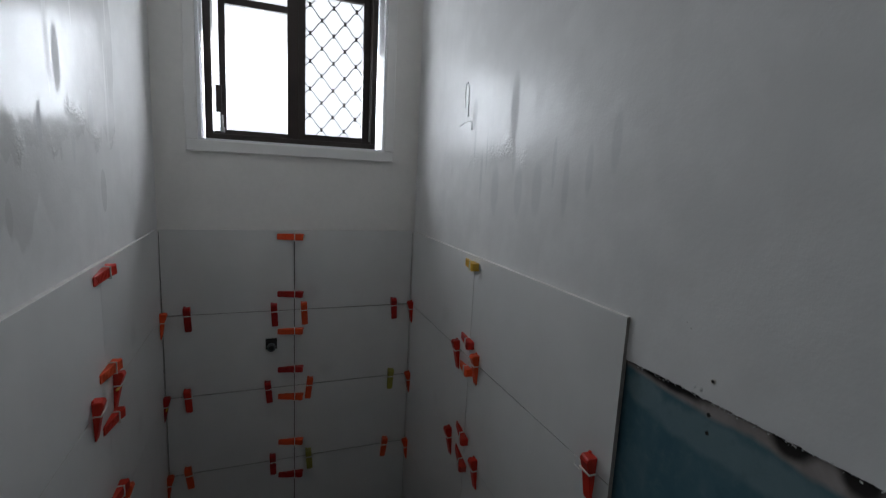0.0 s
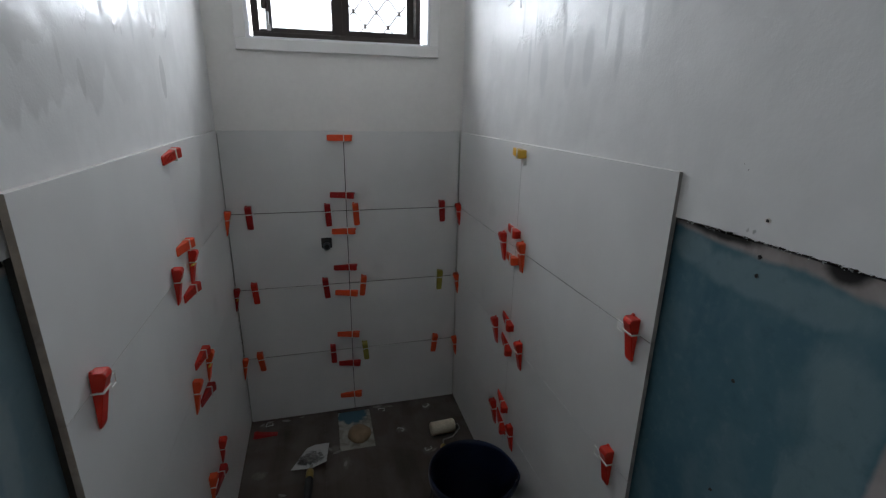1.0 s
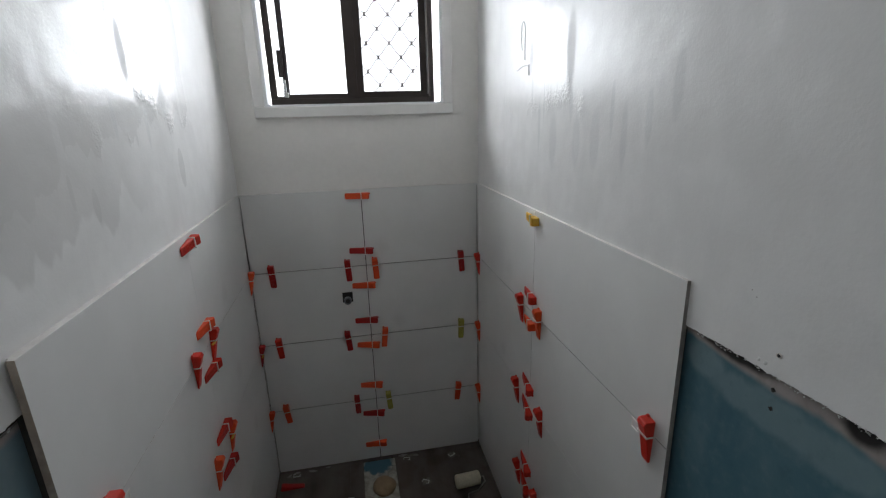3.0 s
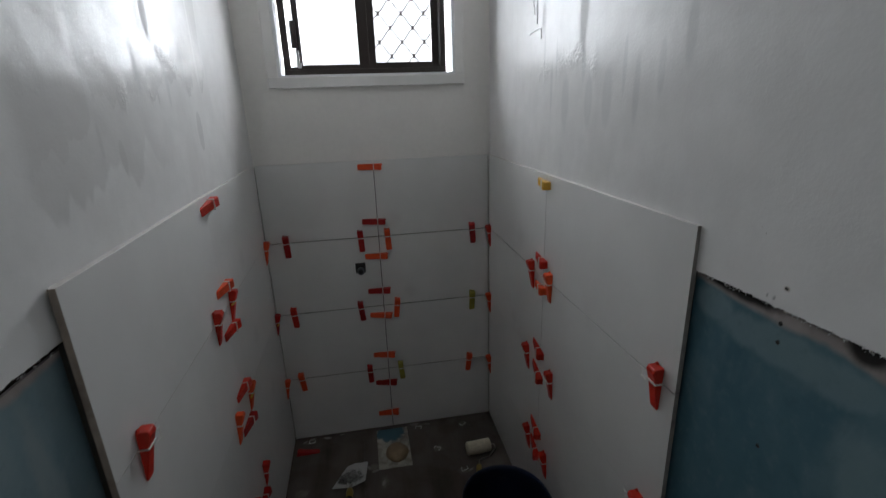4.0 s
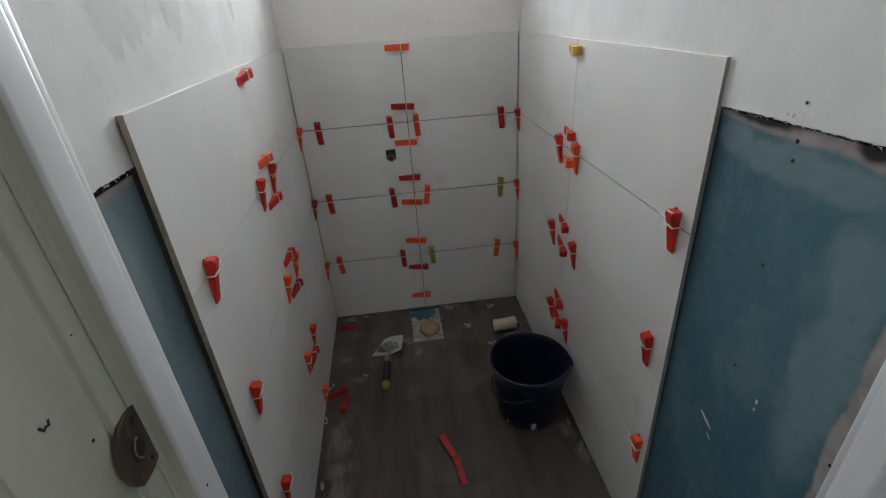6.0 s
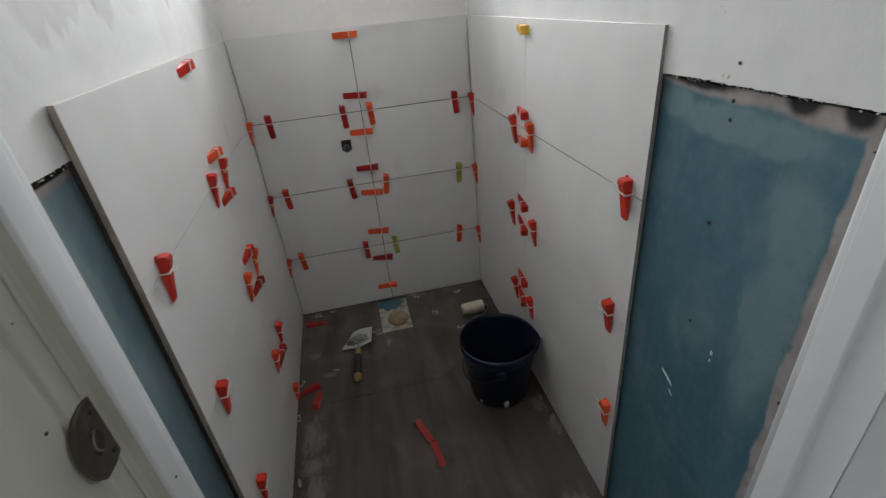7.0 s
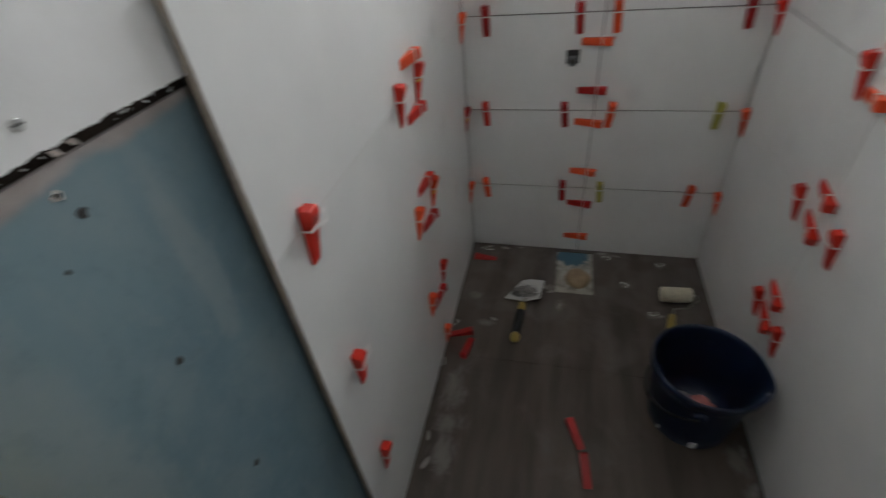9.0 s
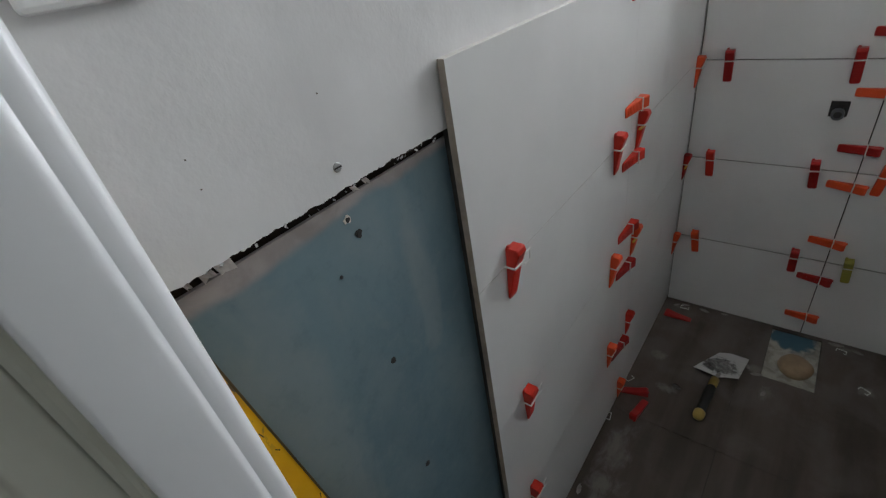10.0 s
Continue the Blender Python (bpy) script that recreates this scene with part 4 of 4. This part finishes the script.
crumb = crumb_template()
crumb.matrix_world = pose(0.075, -0.018, 0, 0, 0, 8)
for x, y, a, s in ((0.140, -0.022, -12, 1.3), (0.205, -0.012, 5, 0.8), (0.045, -0.030, 40, 0.9), (0.530, -0.014, 4, 1.4), (0.590, -0.024, 170, 0.9), (0.345, -0.262, 20, 1.2), (0.318, -0.238, 120, 0.9),
                   (0.375, -0.330, 75, 1.1), (0.150, -0.430, -20, 1.0), (0.720, -0.335, 30, 1.0), (0.868, -0.800, 85, 1.2), (0.872, -0.900, 60, 1.5), (0.028, -0.905, 100, 1.1), (0.040, -0.985, 70, 1.4), (0.840, -1.190, 20, 1.0)):
    copy_thing(crumb, pose(x, y, 0, 0, 0, a) @ Matrix.Scale(s, 4))


# ---- floor waste ----
waste = base("floor_waste", pose(0, 0, 0), "capped waste pipe in a primed square cut in the floor", "floor waste")
part("recess", boxes(((0.357, -0.258, -0.0118), (0.495, -0.012, -0.006))), M_WASTE, waste, "cream primed recess smeared with blue")
part("plug", lathe([(0.047, -0.0058), (0.047, 0.006), (0.043, 0.015), (0.034, 0.023), (0.018, 0.027), (0.003, 0.0285)], 32, pose(0.438, -0.176, 0), lambda i, a: 0.002 * math.sin(3 * a + i)), M_TAN, waste, "tan rounded pipe plug", True)

# ---- bucket ----
bucket = base("bucket", pose(0.744, -0.712, 0), "navy blue plastic builder's bucket with mortar splashes", "bucket")
SPOUT = radians(-24)


def lip(i, a):
    d = math.atan2(math.sin(a - SPOUT), math.cos(a - SPOUT))
    return LIPS[i] * math.exp(-(d / 0.30) ** 2)


outer = [(0.098, 0.0), (0.102, 0.004), (0.109, 0.06), (0.117, 0.13), (0.124, 0.19), (0.1275, 0.212), (0.134, 0.214), (0.1355, 0.226), (0.135, 0.238), (0.132, 0.242), (0.1285, 0.240)]
inner = [(0.1265, 0.225), (0.121, 0.19), (0.114, 0.13), (0.106, 0.06), (0.098, 0.009), (0.02, 0.006)]
LIPS = [0, 0, 0, 0, 0.002, 0.006, 0.006, 0.008, 0.011, 0.012, 0.012, 0.008, 0.003, 0, 0, 0, 0]
part("body", lathe(outer + inner, 56, Matrix.Identity(4), lip), M_NAVY, bucket, "", True)
for a in (-104, 76):
    c, s = math.cos(radians(a)), math.sin(radians(a))
    part("ear", lathe([(0.017, -0.004), (0.017, 0.008), (0.012, 0.012)], 16, pose(0.124 * c, 0.124 * s, 0.185, 0, 90, a)), M_NAVY, bucket)
arc = []
for i in range(25):
    a = math.pi * i / 24
    p = Vector((0.139 * math.cos(a), -0.139 * math.sin(a) * 0.92, -0.139 * math.sin(a) * 0.50))
    arc.append(Matrix.Rotation(radians(-104), 4, "Z") @ p + Vector((0, 0, 0.185)))
part("bail", tube(arc, 0.0040, 8), M_BLACK, bucket, "hanging black handle", True)


def dab(name, parent, where, size, seed, material=M_SPLASH, label=""):
    bm = bmesh.new()
    bmesh.ops.create_icosphere(bm, subdivisions=3, radius=1)
    for v in bm.verts:
        v.co *= 1 + 0.38 * noise.noise(v.co * 1.9 + Vector((seed * 7.1, 0, 0))) + 0.12 * noise.noise(v.co * 6 + Vector((0, seed, 0)))
    bm.transform(Matrix.Translation(where) @ Matrix.Diagonal((*size, 1)))
    return part(name, bm, material, parent, label, True)


dab("splash", bucket, (-0.010, -0.109, 0.030), (0.010, 0.003, 0.013), 3, label="white mortar splash")
dab("splash", bucket, (0.122, -0.066, 0.226), (0.006, 0.006, 0.010), 5, label="white mortar splash")
dab("splash", bucket, (-0.086, -0.060, 0.020), (0.004, 0.004, 0.008), 6, label="white mortar splash")
rag = base("rag", pose(0.752, -0.70, 0.010), "crumpled pinkish grey rag lying in the bucket", "rag")
dab("cloth", rag, (0.012, -0.004, 0.018), (0.050, 0.040, 0.018), 9, M_RAG)
dab("fold", rag, (-0.022, 0.020, 0.020), (0.030, 0.022, 0.016), 11, plain("pale_rag", (0.40, 0.37, 0.38), 0.95, vary=0.25, scale=50, relief=0.004))

# ---- trowel ----
trowel = base("trowel", pose(0, 0, 0), "mortar-smeared steel trowel with a black and yellow grip", "trowel")
bm = bmesh.new()
outline = [(0.176, -0.334), (0.232, -0.238), (0.262, -0.229), (0.316, -0.236), (0.304, -0.331), (0.250, -0.348)]
lowz, upz = [], []
for x, y in outline:
    z = 0.022 + 0.10 * (x - 0.25)
    lowz.append(bm.verts.new((x, y, z))), upz.append(bm.verts.new((x, y, z + 0.0022)))
bm.faces.new(lowz[::-1]), bm.faces.new(upz)
for i in range(6):
    bm.faces.new((lowz[i], lowz[(i + 1) % 6], upz[(i + 1) % 6], upz[i]))
part("blade", bm, M_BLADE, trowel, "steel blade smeared with white mortar")
dab("caked_mortar", trowel, (0.256, -0.292, 0.0245), (0.042, 0.026, 0.004), 21, M_BLADE, "caked grey mortar")
part("shank", tube([(0.252, -0.325, 0.017), (0.249, -0.345, 0.030), (0.246, -0.368, 0.033)], 0.0055, 10), M_STEEL, trowel, "bare steel shank", True)
G = look((0.2455, -0.366, 0.030), (0.2325, -0.545, 0.018)) @ Matrix.Rotation(math.pi, 4, "Y")
part("collar", lathe([(0.009, 0.0), (0.0125, 0.002), (0.0135, 0.018), (0.0125, 0.034), (0.011, 0.035)], 20, G), M_YELLOW, trowel, "yellow collar", True)
part("grip", lathe([(0.011, 0.035), (0.0135, 0.040), (0.0145, 0.075), (0.0125, 0.115), (0.0135, 0.136), (0.012, 0.138)], 20, G), M_BLACK, trowel, "black rubber grip", True)
part("end_cap", lathe([(0.012, 0.138), (0.0158, 0.143), (0.0165, 0.155), (0.013, 0.166), (0.005, 0.170)], 20, G), M_YELLOW, trowel, "yellow end cap", True)

# ---- small paint roller ----
roller = base("paint_roller", pose(0.775, -0.245, 0), "small cream paint roller lying on the floor", "paint roller")
part("sleeve", lathe([(0.010, -0.052), (0.024, -0.050), (0.027, -0.045), (0.0275, 0.0), (0.027, 0.045), (0.024, 0.050), (0.010, 0.052)], 28, pose(0, 0, 0.0275, 0, 90, 4), lambda i, a: 0.0012 * math.sin(9 * a + 3 * i)), M_CREAM, roller, "cream napped sleeve", True)
part("frame", tube([(0.055, 0.004, 0.0275), (0.066, 0.004, 0.0275), (0.068, -0.02, 0.026), (0.03, -0.055, 0.020), (-0.012, -0.062, 0.018), (-0.020, -0.09, 0.016)], 0.003, 8), M_STEEL, roller, "bent wire frame", True)
part("handle", lathe([(0.007, 0), (0.011, 0.006), (0.0125, 0.04), (0.011, 0.08), (0.012, 0.095), (0.006, 0.10)], 16, pose(-0.020, -0.088, 0.015, 90, 0, -14)), M_YELLOW, roller, "yellowed plastic handle", True)

# ---- spirit level ----
level = base("spirit_level", Matrix.Identity(4), "long scuffed yellow spirit level leaning in the corner", "spirit level")
part("body", boxes(((0.0, -0.058, 0.012), (0.024, 0.0, 1.164)), bevel=0.0015), M_LEVEL, level, "scuffed yellow box section")
part("edge_rib", boxes(((0.0235, -0.0016, 0.014), (0.0246, 0.0003, 1.160))), plain("worn_rib", (0.10, 0.065, 0.02), 0.5, vary=0.3), level)
part("end_cap", boxes(((-0.001, -0.059, 1.163), (0.025, 0.001, 1.188)), bevel=0.003), M_CAP, level, "grimy grey end cap")
part("end_cap", boxes(((-0.001, -0.059, 0.0), (0.025, 0.001, 0.014)), bevel=0.003), M_CAP, level, "grimy grey end cap")
part("top_pad", boxes(((0.0, -0.050, 1.187), (0.024, -0.002, 1.203)), bevel=0.003), M_REDCAP, level, "scuffed red pad")
for i, (y, z, h, a) in enumerate(((-0.020, 0.93, 0.030, 3), (-0.008, 1.01, 0.007, 10), (-0.004, 0.90, 0.006, -20), (-0.010, 0.86, 0.006, 70), (-0.006, 0.985, 0.005, 30), (-0.016, 1.055, 0.012, -60), (-0.012, 1.09, 0.010, -75), (-0.020, 1.035, 0.010, -50), (-0.022, 1.12, 0.012, 80), (-0.010, 0.80, 0.014, 85))):
    bm = boxes(((-0.0003, -0.00035, -h / 2), (0.0003, 0.00035, h / 2)))
    bm.transform(Matrix.Translation((0.0242, y, z)) @ Matrix.Rotation(radians(a), 4, "X"))
    part("pencil_mark", bm, M_BLACK, level)
level.matrix_world = Matrix.Translation((0.030, -1.392, 0.0)) @ Matrix.Rotation(radians(6.2), 4, "X") @ Matrix.Rotation(radians(-1.6), 4, "Y")

# ---- wall tiles, each its own piece ----
GAP, HAIR = 0.0014, 0.00045   # open upright joints, tight level joints


def tile_mesh(name, corners, edge_mat):
    """Eight corners: the back four, then the face four."""
    bm = bmesh.new()
    v = [bm.verts.new(c) for c in corners]
    for f in ((3, 2, 1, 0), (4, 5, 6, 7), (0, 1, 5, 4), (1, 2, 6, 5), (2, 3, 7, 6), (3, 0, 4, 7)):
        bm.faces.new([v[i] for i in f]).material_index = {(4, 5, 6, 7): 0, (2, 3, 7, 6): 2}.get(f, 1)
    rim = [e for e in bm.edges if e.verts[0] in v[4:] and e.verts[1] in v[4:]]
    bmesh.ops.bevel(bm, geom=rim, offset=0.00025, segments=1, affect="EDGES")
    return mesh_of(name, bm, [M_TILE, edge_mat, M_TILE_TOP if corners[2][2] > HEAD - 0.03 else edge_mat])


def east_lift(y, z):
    """The east courses climb towards the door, the lowest one being cut to the floor."""
    return 0.0085 * max(0.0, -y - 0.3) / 0.9 * min(1.0, z / 0.3) - 0.003 * (1 + min(0.0, max(y, -0.3)) / 0.3) * (z > 1.0)


def side_tile(wall, face, thick, y0, y1, z0, z1, edge_mat, lift=lambda y, z: 0.0, lean=0.0, joints=(HAIR, HAIR, HAIR)):
    upright, under, over = joints
    y0, y1, z0, z1 = y0 + upright, y1 - upright, z0 + under, z1 - over
    ring = [(y + (lean * (z - 0.6) if y < -1.1 else 0.0), z + lift(y, z)) for y, z in ((y0, z0), (y1, z0), (y1, z1), (y0, z1))]
    back = [(face(y) + thick, y, z) for y, z in ring]
    front = [(face(y), y, z) for y, z in ring]
    ob = new("tile", tile_mesh("tile", back + front, edge_mat))
    ob.parent = wall


SLIT = 0.0014
for r in range(4):
    z0, z1 = 0.001 + r * ROW, 0.001 + (r + 1) * ROW
    for x0, x1 in ((0.0018, JN), (JN, W - 0.0022)):
        ring = ((x0 + GAP, z0 + SLIT), (x1 - GAP, z0 + SLIT), (x1 - GAP, z1 - SLIT), (x0 + GAP, z1 - SLIT))
        ob = new("tile", tile_mesh("tile", [(x, 0.0095, z) for x, z in ring] + [(x, 0.0, z) for x, z in ring], M_TILE_EDGE_E))
        ob.parent = wall_north
    side_tile(wall_west, west, -0.0095, JS, -0.0022, z0, z1, M_TILE_EDGE_W, joints=(0.0002, 0.0003 if r == 3 else 0.0002, 0.0003 if r == 2 else 0.0002))
    side_tile(wall_west, west, -0.0095, -1.1945, JS, z0, z1, M_TILE_EDGE_W, joints=(0.0002, 0.0003 if r == 3 else 0.0002, 0.0003 if r == 2 else 0.0002))
    # only the uppermost level joint and the upper upright joint of the east wall stand open
    open_joints = (0.0008 if r > 1 else 0.00045, 0.0009 if r == 3 else 0.0002, 0.0009 if r == 2 else 0.0002)
    side_tile(wall_east, east, 0.0085, JS, -0.0022, z0, z1, M_TILE_EDGE_E, east_lift, joints=open_joints)
    side_tile(wall_east, east, 0.0085, -1.1905, JS, z0, z1, M_TILE_EDGE_E, east_lift, 0.0065, open_joints)


# ---- floor tiles ----
def floor_tile(*pairs):
    bm = bmesh.new()
    for (x0, y0), (x1, y1) in pairs:
        box(bm, (x0, y0, -0.0118), (x1, y1, 0.0))
    ob = new("tile", mesh_of("tile", bm, M_FLOOR))
    ob.parent = floor


JX, FG = 0.300, 0.0008
floor_tile(((-0.010, -0.6005), (JX - 0.0003, 0.008)))
floor_tile(((JX + 0.0003, -0.6005), (0.356, 0.008)), ((0.496, -0.6005), (0.902, 0.008)), ((0.356, -0.6005), (0.496, -0.259)), ((0.356, -0.011), (0.496, 0.008)))
for y0, y1 in ((-1.201, -0.6018), (-1.70, -1.2026)):
    floor_tile(((-0.010, y0), (JX - FG, y1)))
    floor_tile(((JX + FG, y0), (0.902, y1)))
